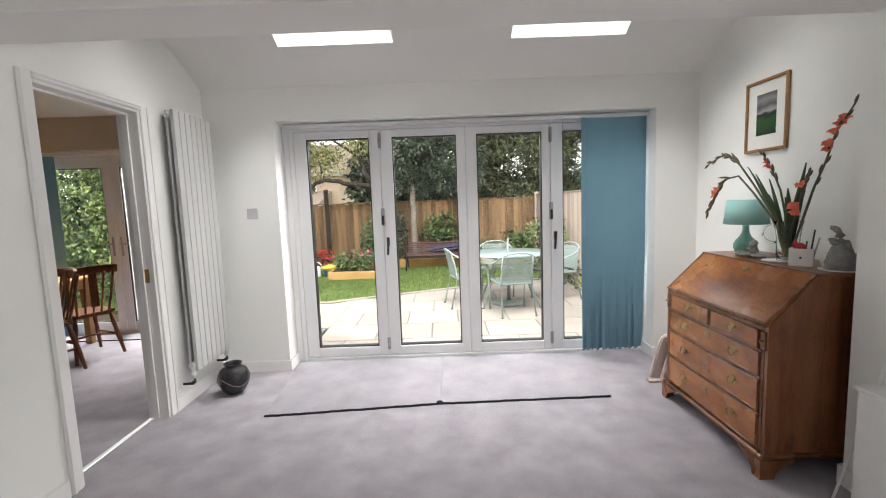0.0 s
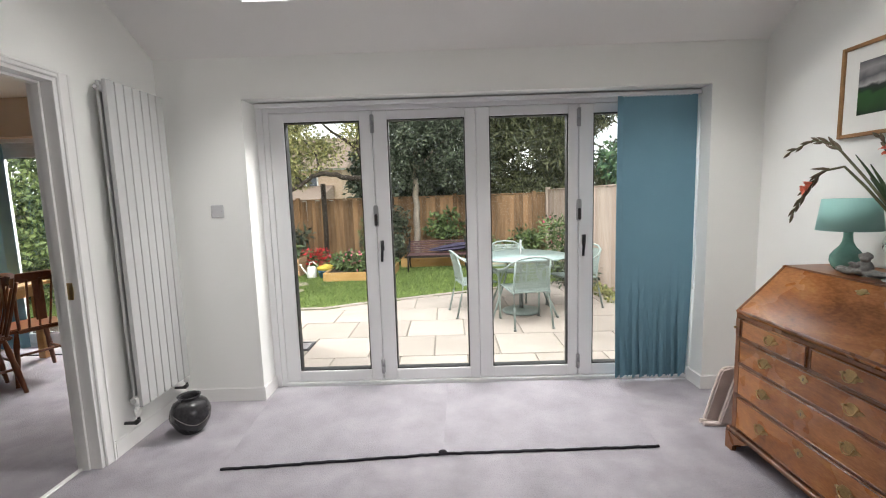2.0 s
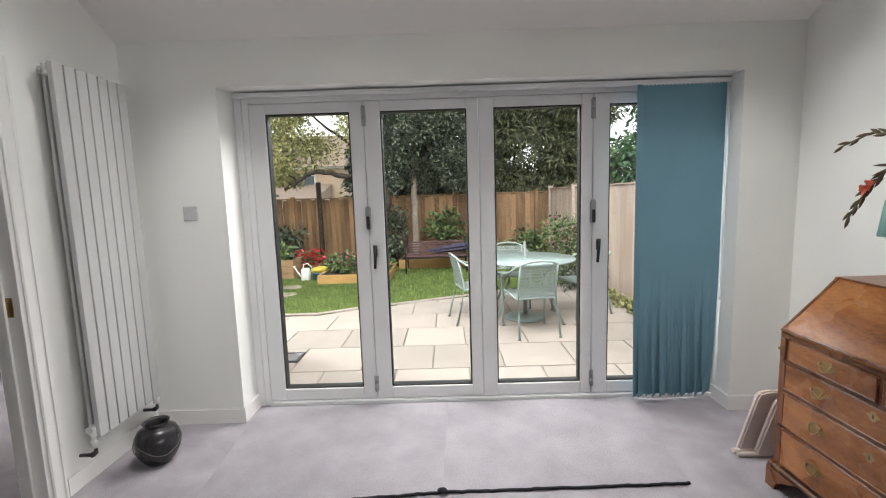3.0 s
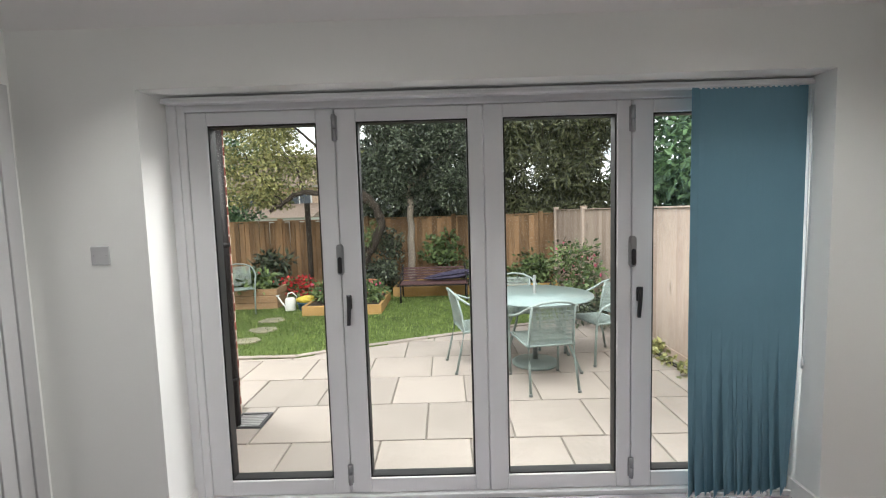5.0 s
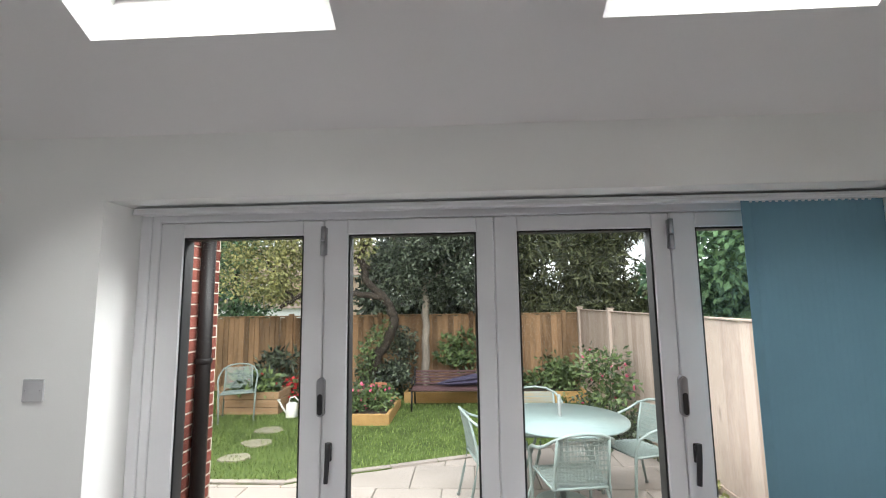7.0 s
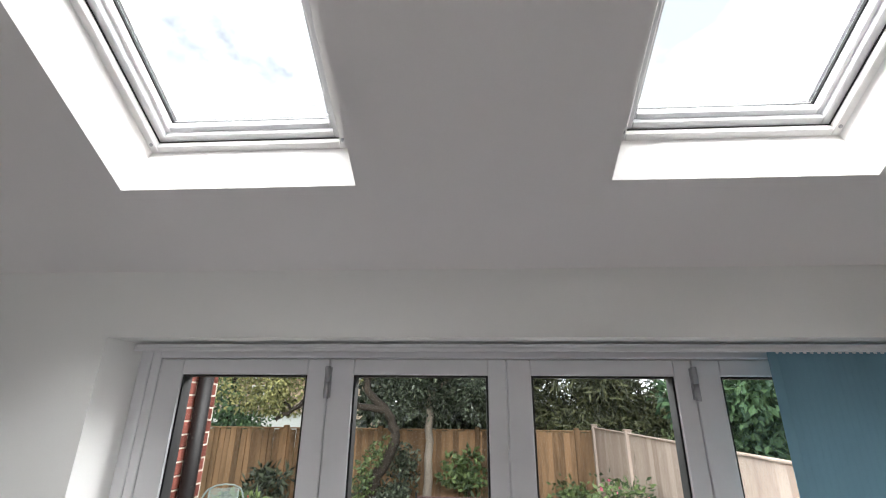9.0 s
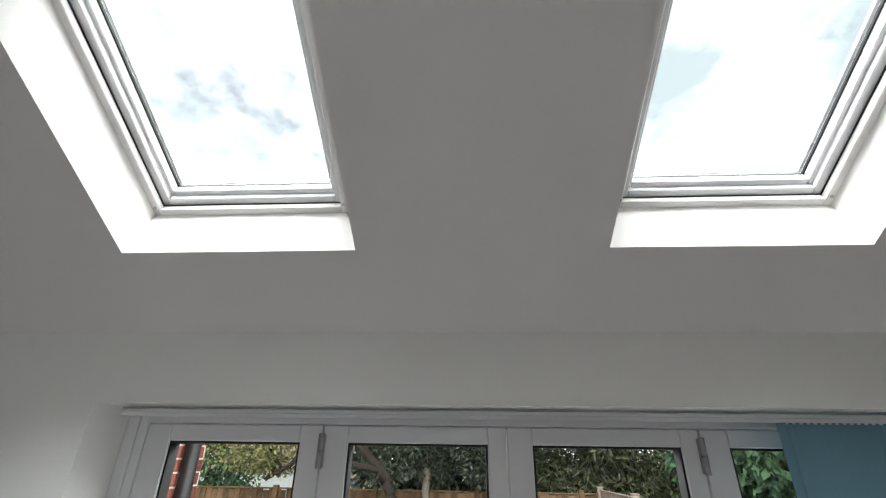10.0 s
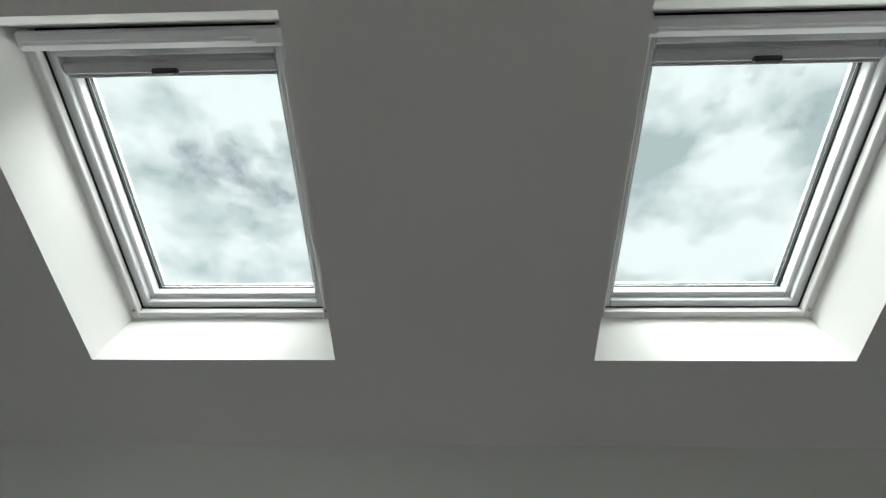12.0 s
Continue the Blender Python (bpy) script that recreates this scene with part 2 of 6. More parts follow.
WOODDARK = veneer("walnut_moulding", (0.085, 0.03, 0.012), (0.18, 0.066, 0.025), (0.26, 0.105, 0.04), 0.26, (1.2, 0.7, 1.2), 6.0, 0.6)
TEALSHADE = material("teal_shade", (0.38, 0.70, 0.65), 0.55, vary=0.05, scale=5, fine=400, bump=0.15, bump_dist=0.0008)
TEALGLAZE = material("teal_glaze", (0.20, 0.42, 0.35), 0.2, vary=0.1, scale=9, fine=60, bump=0.02)
PEWTER = material("pewter_grey", (0.19, 0.185, 0.175), 0.5, vary=0.35, scale=25, fine=120, bump=0.2, bump_dist=0.002)
CLEAR = solid_glass("clear_vase_glass", (0.97, 0.985, 0.975), 1.3)
REDCLOTH = material("red_cloth", (0.42, 0.035, 0.045), 0.85, vary=0.25, scale=30, fine=180, bump=0.2)
STEM = material("gladiolus_stem", (0.10, 0.125, 0.05), 0.55, second=(0.10, 0.075, 0.04), scale=8, fine=60, bump=0.1)
GLEAF = material("gladiolus_leaf", (0.055, 0.095, 0.035), 0.5, second=(0.035, 0.06, 0.025), scale=9, fine=70, bump=0.1)
PETAL = material("coral_petal", (0.85, 0.20, 0.12), 0.55, vary=0.2, scale=20, fine=80, bump=0.05)
BUD = material("brown_bud", (0.13, 0.075, 0.05), 0.6, second=(0.09, 0.085, 0.04), scale=20, fine=80, bump=0.05)
BEIGE = material("beige_cloth", (0.64, 0.55, 0.51), 0.9, vary=0.1, scale=6, fine=260, bump=0.4, bump_dist=0.002, spec=0.15)
WHITEENAMEL = material("white_enamel", (0.75, 0.75, 0.73), 0.3, vary=0.04, bump=0.02)
CHAIRWOOD = material("orange_pine", (0.20, 0.066, 0.023), 0.35, second=(0.11, 0.034, 0.012), scale=6, fine=40, stretch=(2, 2, 0.6), bump=0.06)
TABLEWOOD = material("honey_pine", (0.52, 0.31, 0.12), 0.35, second=(0.40, 0.21, 0.075), scale=5, fine=36, stretch=(0.6, 3, 3), bump=0.05)
BRICK = material("red_brick", (0.165, 0.055, 0.042), 0.9, vary=0.3, scale=14, fine=90, bump=0.5, bump_dist=0.004, per_object=0.5, spec=0.1)
MORTAR = material("pale_mortar", (0.50, 0.45, 0.38), 0.95, vary=0.12, scale=12, fine=110, bump=0.5, bump_dist=0.003, spec=0.1)
BROWNPVC = material("dark_brown_pipe", (0.009, 0.007, 0.007), 0.5, vary=0.15, bump=0.02, spec=0.25)
MINT = material("mint_powder_coat", (0.22, 0.265, 0.25), 0.45, vary=0.05, scale=8, fine=120, bump=0.04)
TABLETOP = material("mint_table_glass", (0.195, 0.25, 0.245), 0.28, vary=0.05, scale=3, fine=120, bump=0.02)
BENCHSLAT = material("purple_brown_slat", (0.085, 0.040, 0.042), 0.6, vary=0.3, scale=6, fine=50, stretch=(0.4, 3, 3), bump=0.2)
IRON = material("black_iron", (0.02, 0.02, 0.02), 0.5, 0.5, vary=0.2, bump=0.05)
NAVY = material("navy_canvas", (0.045, 0.038, 0.075), 0.85, vary=0.2, scale=9, fine=200, bump=0.3)
SLEEPER = material("timber_sleeper", (0.50, 0.31, 0.12), 0.85, second=(0.36, 0.21, 0.075), scale=5, fine=30, stretch=(0.6, 3, 3), bump=0.3, bump_dist=0.004)
CRATEWOOD = material("crate_wood", (0.42, 0.27, 0.16), 0.85, second=(0.29, 0.18, 0.10), scale=5, fine=30, stretch=(0.6, 3, 3), bump=0.3, bump_dist=0.004)
SOIL = material("dark_soil", (0.045, 0.03, 0.02), 0.95, vary=0.4, scale=12, fine=60, bump=1.0, bump_dist=0.03)
BARK = material("bark", (0.06, 0.046, 0.034), 0.95, second=(0.022, 0.017, 0.013), scale=9, fine=40, stretch=(2, 2, 0.5), bump=1.0, bump_dist=0.02)
PALEBARK = material("pale_post", (0.26, 0.22, 0.18), 0.9, vary=0.3, scale=6, fine=40, stretch=(2, 2, 0.5), bump=0.5, bump_dist=0.01)
LEAF_PALE = material("pale_leaf", (0.36, 0.35, 0.14), 0.6, second=(0.12, 0.13, 0.045), scale=2, fine=10, bump=0, island=0.7)
LEAF_DARK = material("dark_leaf", (0.12, 0.145, 0.095), 0.34, second=(0.014, 0.022, 0.013), scale=2, fine=10, bump=0, island=0.8)
LEAF_BAMBOO = material("bamboo_leaf", (0.15, 0.16, 0.075), 0.4, second=(0.032, 0.04, 0.018), scale=2, fine=10, bump=0, island=0.8)
LEAF_CONIFER = material("conifer_leaf", (0.13, 0.23, 0.10), 0.6, second=(0.04, 0.085, 0.045), scale=2, fine=10, bump=0, island=0.7)
LEAF_SHRUB = material("shrub_leaf", (0.135, 0.19, 0.065), 0.55, second=(0.042, 0.068, 0.024), scale=2, fine=10, bump=0, island=0.7)
LEAF_HEDGE = material("hedge_leaf", (0.21, 0.285, 0.10), 0.55, second=(0.04, 0.065, 0.025), scale=1.6, fine=10, bump=0, island=0.8)
BLADE = material("grass_blade", (0.22, 0.29, 0.075), 0.7, second=(0.10, 0.15, 0.035), scale=1.2, fine=10, bump=0, island=0.6)
HOUSEROOF = material("brown_roof_tile", (0.27, 0.20, 0.155), 0.85, vary=0.2, scale=6, fine=40, bump=0.2)
GREYMINT = material("grey_tube", (0.17, 0.185, 0.18), 0.45, vary=0.05, bump=0.02)
DARKPANE = material("far_window_pane", (0.05, 0.06, 0.07), 0.1, vary=0.1, bump=0)
RED = material("red_petal", (0.45, 0.025, 0.03), 0.6, vary=0.3, island=0.3, bump=0)
PINK = material("pink_petal", (0.55, 0.10, 0.18), 0.6, vary=0.3, island=0.3, bump=0)
WHITEPLASTIC = material("white_plastic", (0.72, 0.72, 0.70), 0.4, vary=0.05, bump=0.02)
BLUEPLASTIC = material("blue_plastic", (0.06, 0.17, 0.36), 0.4, vary=0.1, bump=0.02)
BLUEGLAZE = material("dark_blue_glaze", (0.03, 0.05, 0.12), 0.25, vary=0.2, bump=0.02)
YELLOW = material("yellow_sack", (0.55, 0.42, 0.06), 0.5, vary=0.2, scale=8, fine=40, bump=0.4, bump_dist=0.01)
STEPSTONE = material("stepping_stone", (0.27, 0.245, 0.18), 0.9, vary=0.2, scale=8, fine=60, bump=0.4, bump_dist=0.004)
HOUSEBRICK = material("beige_house_brick", (0.50, 0.37, 0.27), 0.9, vary=0.12, scale=9, fine=40, stretch=(1, 1, 3), bump=0.2)
TERRACOTTA = material("terracotta", (0.38, 0.15, 0.08), 0.8, vary=0.2, scale=10, fine=60, bump=0.15)


def landscape_print():
    """Green hills under cloud, for the small print."""
    m = material("landscape_print", (0.5, 0.5, 0.5), 0.3, bump=0)
    n, l = m.node_tree.nodes, m.node_tree.links
    tc = n.new("ShaderNodeTexCoord")
    sep = n.new("ShaderNodeSeparateXYZ")
    l.new(tc.outputs["Object"], sep.inputs[0])
    wav = n.new("ShaderNodeTexNoise")
    wav.inputs["Scale"].default_value = 14
    l.new(tc.outputs["Object"], wav.inputs["Vector"])
    ma = n.new("ShaderNodeMath")
    ma.operation = "MULTIPLY_ADD"
    ma.inputs[1].default_value = 0.06
    l.new(wav.outputs["Fac"], ma.inputs[0])
    l.new(sep.outputs["Z"], ma.inputs[2])
    mr = n.new("ShaderNodeMapRange")
    mr.inputs["From Min"].default_value = -0.1
    mr.inputs["From Max"].default_value = 0.18
    l.new(ma.outputs[0], mr.inputs["Value"])
    rp = n.new("ShaderNodeValToRGB")
    el = rp.color_ramp.elements
    el[0].position, el[0].color = 0.0, (0.012, 0.02, 0.012, 1)
    el[1].position, el[1].color = 1.0, (0.06, 0.06, 0.075, 1)
    for p, c in ((0.15, (0.03, 0.075, 0.025, 1)), (0.38, (0.035, 0.1, 0.03, 1)), (0.43, (0.02, 0.04, 0.02, 1)), (0.5, (0.03, 0.035, 0.035, 1)), (0.55, (0.4, 0.39, 0.38, 1)), (0.68, (0.1, 0.1, 0.11, 1)), (0.8, (0.3, 0.29, 0.29, 1))):
        e = el.new(p)
        e.color = c
    l.new(mr.outputs["Result"], rp.inputs["Fac"])
    l.new(rp.outputs["Color"], n["Principled BSDF"].inputs["Base Color"])
    return m


LANDSCAPE = landscape_print()


# ---- mesh helpers ----
def empty(name, m=None, label="", category="", group="", kind=""):
    ob = new(name)
    ob.empty_display_size = 0.1
    if m is not None:
        ob.matrix_world = m
    return tagged(ob, label, category, group, kind)


def box(bm, a, b, bevel=0.0, seg=1):
    """An upright box between two corners, with rounded edges."""
    a, b = Vector(a), Vector(b)
    r = bmesh.ops.create_cube(bm, size=1.0)
    for v in r["verts"]:
        v.co = Vector([(a[i] + b[i]) / 2 + v.co[i] * abs(b[i] - a[i]) for i in range(3)])
    if bevel:
        edges = list({e for v in r["verts"] for e in v.link_edges})
        bmesh.ops.bevel(bm, geom=edges, offset=bevel, segments=seg, affect="EDGES", profile=0.5)
    return bm


def boxes(*pairs, bevel=0.0):
    bm = bmesh.new()
    for a, b in pairs:
        box(bm, a, b, bevel)
    return bm


def tube(bm, pts, r, seg=8, cap=True, r_end=None):
    """A round bar along points, tapering to r_end."""
    pts = [Vector(p) for p in pts]
    rings = []
    n = len(pts)
    for i, p in enumerate(pts):
        d = (pts[min(i + 1, n - 1)] - pts[max(i - 1, 0)]).normalized()
        u = d.cross(Vector((0, 0, 1)))
        if u.length < 0.15:
            u = d.cross(Vector((0, 1, 0)))
        u.normalize()
        w = d.cross(u)
        rr = r if r_end is None else r + (r_end - r) * i / (n - 1)
        rings.append([bm.verts.new(p + rr * (math.cos(2 * math.pi * k / seg) * u + math.sin(2 * math.pi * k / seg) * w)) for k in range(seg)])
    for a, b in zip(rings, rings[1:]):
        for k in range(seg):
            f = bm.faces.new((a[k], a[(k + 1) % seg], b[(k + 1) % seg], b[k]))
            f.smooth = True
    if cap:
        bm.faces.new(list(reversed(rings[0])))
        bm.faces.new(rings[-1])
    return bm


def lathe(bm, profile, seg=32, centre=(0, 0)):
    """A turned shape from (radius, z) pairs, closed at the ends."""
    rings = []
    for r, z in profile:
        rings.append([bm.verts.new((centre[0] + r * math.cos(2 * math.pi * k / seg), centre[1] + r * math.sin(2 * math.pi * k / seg), z)) for k in range(seg)])
    for a, b in zip(rings, rings[1:]):
        for k in range(seg):
            f = bm.faces.new((a[k], a[(k + 1) % seg], b[(k + 1) % seg], b[k]))
            f.smooth = True
    bm.faces.new(list(reversed(rings[0])))
    bm.faces.new(rings[-1])
    return bm


def slab(bm, outline, axis, lo, hi):
    """A flat shape given by a 2D outline, thickened along one axis (0 x, 1 y, 2 z)."""
    def place(p, h):
        q = list(p)
        q.insert(axis, h)
        return q
    a = [bm.verts.new(place(p, lo)) for p in outline]
    b = [bm.verts.new(place(p, hi)) for p in outline]
    bm.faces.new(list(reversed(a)))
    bm.faces.new(b)
    n = len(outline)
    for k in range(n):
        bm.faces.new((a[k], a[(k + 1) % n], b[(k + 1) % n], b[k]))
    bmesh.ops.recalc_face_normals(bm, faces=bm.faces)
    return bm


def mesh_of(name, bm):
    bmesh.ops.recalc_face_normals(bm, faces=bm.faces)
    me = bpy.data.meshes.new(name)
    bm.to_mesh(me)
    bm.free()
    return me


def part(name, bm, mat, parent=None, label="", m=None):
    ob = new(name, mesh_of(name, bm))
    ob.data.materials.append(mat)
    if parent is not None:
        ob.parent = parent
    if m is not None:
        ob.matrix_basis = m
    return tagged(ob, label)


def structure(name, bm, mat, label, category):
    return tagged(part(name, bm, mat), label, category, kind="structure")


# ---- structure ----
XL, XR, YW = -1.66, 2.42, 4.015          # side walls and garden wall of the extension
OUT = 4.34                                # outer face of the garden wall
SLOPE = -0.55
EAVE = 2.39


def roof_z(y, lift=0.0):
    return EAVE + SLOPE * (y - YW) + lift


structure("floor", boxes(((-5.6, -3.6, -0.2), (4.2, 4.34, 0.0)), ((-5.6, 4.34, -0.2), (-1.43, 5.5, 0.0))), CARPET, "grey lilac cut-pile carpet covering the whole floor", "floor")

# garden wall with the wide door opening
bm = boxes(((XL - 0.02, YW, 0), (-1.09, OUT, 2.46)), ((2.066, YW, 0), (XR + 0.3, OUT, 2.46)))
box(bm, (-1.09, YW, 2.12), (2.066, OUT, 2.46))
structure("wall_north", bm, WALL, "white painted plaster wall around the folding doors", "wall")

# west wall with the doorway to the dining room
D0, D1, DH = 2.455, 3.24, 2.085
bm = boxes(((XL - 0.13, -3.6, 0), (XL, D0, 3.6)), ((XL - 0.13, D1, 0), (XL, YW + 0.0, 3.6)), ((XL - 0.13, D0, DH), (XL, D1, 3.6)))
structure("wall_west", bm, WALL, "white painted plaster wall with an open doorway", "wall")
# The opening at x 4 is made for the added, unseen side lamp.
structure("wall_east", boxes(((XR, 2.28, 0), (XR + 0.3, YW, 3.6)), ((2.15, 1.6, 0), (XR + 0.3, 2.28, 3.6)), ((4.0, -3.6, 0), (4.2, -2.2, 3.6)), ((4.0, 0.4, 0), (4.2, 1.6, 3.6)), ((4.0, -2.2, 0), (4.2, 0.4, 0.9)), ((4.0, -2.2, 2.1), (4.2, 0.4, 3.6)), ((XR + 0.3, 1.5, 0), (4.2, 1.6, 3.6))), WALL, "white painted plaster wall with a projecting pier", "wall")
structure("wall_south", boxes(((-5.6, -3.8, 0), (4.2, -3.6, 3.6))), WALL, "white painted plaster wall at the end of the room", "wall")

BEAM_Y, BEAM_Z = 2.27, 2.15
structure("beam", boxes(((XL, 1.97, BEAM_Z), (2.15, BEAM_Y, 3.6)), bevel=0.006), CEIL, "white plastered boxed beam across the opening", "beam")
structure("ceiling_back", boxes(((-1.66, -3.6, 2.32), (4.2, 1.97, 2.5))), CEIL, "white flat plaster ceiling", "ceiling")

# sloping ceiling with two roof-window shafts
WIN = [(-0.877, -0.037), (0.824, 1.661)]
Y_LO, Y_HI = 3.662, 2.755
SA = math.atan(0.55)
UP = Vector((0, -math.cos(SA), math.sin(SA)))      # up the slope
NOR = Vector((0, math.sin(SA), math.cos(SA)))      # out of the roof
FR0 = Vector((0, 3.66, 2.785))                     # lower edge of the roof-window frames
FLEN, FHALF, FLOW = 0.915, 0.37, -0.045
bm = bmesh.new()
xs = [XL - 0.05, WIN[0][0], WIN[0][1], WIN[1][0], WIN[1][1], XR + 0.05]
ys = [YW + 0.02, Y_LO, Y_HI, BEAM_Y - 0.02]
for i in range(5):
    for j in range(3):
        if j == 1 and i in (1, 3):
            continue
        q = [(xs[i], ys[j]), (xs[i + 1], ys[j]), (xs[i + 1], ys[j + 1]), (xs[i], ys[j + 1])]
        bm.faces.new([bm.verts.new((x, y, roof_z(y))) for x, y in q])
for x0, x1 in WIN:
    c = (x0 + x1) / 2
    low = [Vector((x, y, roof_z(y))) for x, y in ((x0, Y_LO), (x1, Y_LO), (x1, Y_HI), (x0, Y_HI))]
    high = [FR0 + Vector((c + sx * FHALF, 0, 0)) + UP * v for sx, v in ((-1, FLOW), (1, FLOW), (1, FLEN), (-1, FLEN))]
    for k in range(4):
        bm.faces.new([bm.verts.new(p) for p in (low[k], low[(k + 1) % 4], high[(k + 1) % 4], high[k])])
structure("ceiling", bm, CEIL, "white sloping plaster ceiling with two roof-window shafts", "ceiling")

# roof covering over the ceiling
bm = bmesh.new()
ys2 = [4.36, 3.73, 2.82, 2.0]
xs2 = [XL - 0.3, WIN[0][0] + 0.02, WIN[0][1] - 0.02, WIN[1][0] + 0.02, WIN[1][1] - 0.02, XR + 0.4]
for i in range(5):
    for j in range(3):
        if j == 1 and i in (1, 3):
            continue
        q = [(xs2[i], ys2[j]), (xs2[i + 1], ys2[j]), (xs2[i + 1], ys2[j + 1]), (xs2[i], ys2[j + 1])]
        bm.faces.new([bm.verts.new((x, y, 2.785 + SLOPE * (y - 3.66) + 0.07)) for x, y in q])
structure("roof", bm, SLATE, "dark tiled roof over the extension", "roof")


def ring(bm, c, u0, u1, v0, v1, tu, tv0, tv1, w0, w1, bevel=0.003):
    """A rectangular frame lying in the roof plane."""
    made = bmesh.new()
    for a, b in (((u0, v0, w0), (u0 + tu, v1, w1)), ((u1 - tu, v0, w0), (u1, v1, w1)),
                 ((u0 + tu, v0, w0), (u1 - tu, v0 + tv0, w1)), ((u0 + tu, v1 - tv1, w0), (u1 - tu, v1, w1))):
        box(made, a, b, bevel)
    onto_roof(made, c)
    return made


def onto_roof(made, c):
    for v in made.verts:
        p = v.co.copy()
        v.co = FR0 + Vector((c + p.x, 0, 0)) + UP * p.y + NOR * p.z


for k, (x0, x1) in enumerate(WIN):
    c = (x0 + x1) / 2
    rw = empty("window_%d" % (k + 1), None, "white roof window with a clear pane and rolled-up grey blind", "roof window", kind="structure")
    part("trim", ring(None, c, -0.39, 0.39, -0.062, FLEN + 0.02, 0.045, 0.041, 0.02, -0.006, 0.024), GLOSSW, rw)
    # Black ring laid in the joint to give its shade.
    part("shadow_strip", ring(None, c, -0.362, 0.362, -0.034, FLEN + 0.005, 0.0175, 0.0135, 0.01, 0.019, 0.03, 0), GASKET, rw, "black strip standing in for the shaded gap round the frame")
    part("window_frame", ring(None, c, -0.42, 0.42, -0.09, FLEN + 0.06, 0.102, 0.096, 0.135, 0.0275, 0.06), UPVC, rw)
    sash = part("sash", ring(None, c, -0.328, 0.328, -0.004, 0.845, 0.0245, 0.0305, 0.06, 0.05, 0.102), UPVC, rw)
    part("gasket", ring(None, c, -0.3045, 0.3045, 0.0255, 0.79, 0.0065, 0.003, 0.004, 0.083, 0.0925, 0), GASKET, sash)
    # Grey bar behind the glass, added to draw the gasket's reflected line.
    part("reflection_bar", ring(None, c, -0.3045, 0.3045, 0.0255, 0.79, 0.011, 0.006, 0.008, 0.102, 0.114, 0), GREYBLIND, sash, "grey spacer bar put in for the gasket's reflection in the glass")
    bm = boxes(((-0.305, 0.025, 0.093), (0.305, 0.79, 0.099)))
    onto_roof(bm, c)
    pane = part("pane", bm, GLASS, sash)
    pane.visible_shadow = False
    bm = boxes(((-0.368, 0.858, -0.035), (0.368, 0.908, 0.018)), bevel=0.008)
    box(bm, (-0.35, 0.866, -0.046), (0.3, 0.884, -0.03), 0.006)
    onto_roof(bm, c)
    part("control_bar", bm, UPVC, rw)
    bm = boxes(((-0.318, 0.79, 0.03), (0.318, 0.826, 0.07)), bevel=0.006)
    box(bm, (-0.312, 0.782, 0.036), (0.312, 0.79, 0.055), 0.002)
    onto_roof(bm, c)
    blind = part("roller_blind", bm, GREYBLIND, rw, "grey rolled-up roof blind")
    bm = boxes(((-0.045, 0.786, 0.008), (0.03, 0.806, 0.032)), bevel=0.006)
    onto_roof(bm, c)
    part("blind_handle", bm, DARKMETAL, blind, "dark grey pull handle")
    for u in (-0.357, 0.357):
        bm = bmesh.new()
        lathe(bm, [(0.006, -0.004), (0.006, -0.012)], 12, (u, -0.012))
        onto_roof(bm, c)
        part("screw_cap", bm, STEEL, rw)

# skirting boards
SK = 0.1


def skirting(name, a, b):
    bm = boxes((a, b))
    top = [e for e in bm.edges if all(v.co.z > b[2] - 1e-4 for v in e.verts)]
    bmesh.ops.bevel(bm, geom=top, offset=0.006, segments=2, affect="EDGES")
    structure(name, bm, GLOSSW, "white gloss painted skirting board", "skirting")


skirting("baseboard_west", (XL, D1 + 0.068, 0), (XL + 0.015, YW - 0.015, SK))
skirting("baseboard_west_near", (XL, -3.6, 0), (XL + 0.015, D0 - 0.068, SK))
skirting("baseboard_north", (XL, YW - 0.015, 0), (-1.09 + 0.015, YW, SK))
skirting("baseboard_reveal", (-1.09, YW, 0), (-1.09 + 0.015, 4.225, SK))
skirting("baseboard_north_east", (2.051, YW - 0.015, 0), (XR, YW, SK))
skirting("baseboard_reveal_east", (2.051, YW, 0), (2.066, 4.225, SK))
skirting("baseboard_east", (XR - 0.015, 2.295, 0), (XR, YW - 0.015, SK))
skirting("baseboard_pier", (2.135, 1.6, 0), (2.15, 2.28, SK))
skirting("baseboard_pier_end", (2.135, 2.28, 0), (XR - 0.015, 2.295, SK))

# doorway lining and architraves
door1 = empty("door_1", None, "open doorway with white painted lining and architraves", "doorway", kind="structure")
bm = boxes(((XL - 0.135, D0, 0), (XL + 0.003, D0 + 0.03, DH)), ((XL - 0.135, D1 - 0.03, 0), (XL + 0.003, D1, DH)), ((XL - 0.135, D0 + 0.03, DH - 0.03), (XL + 0.003, D1 - 0.03, DH)), bevel=0.002)
part("lining", bm, GLOSSW, door1)
bm = boxes(((XL - 0.1, D0 + 0.03, 0), (XL - 0.06, D0 + 0.043, DH - 0.03)), ((XL - 0.1, D1 - 0.043, 0), (XL - 0.06, D1 - 0.03, DH - 0.03)), ((XL - 0.1, D0 + 0.043, DH - 0.043), (XL - 0.06, D1 - 0.043, DH - 0.03)), bevel=0.002)
part("door_stop", bm, GLOSSW, door1)
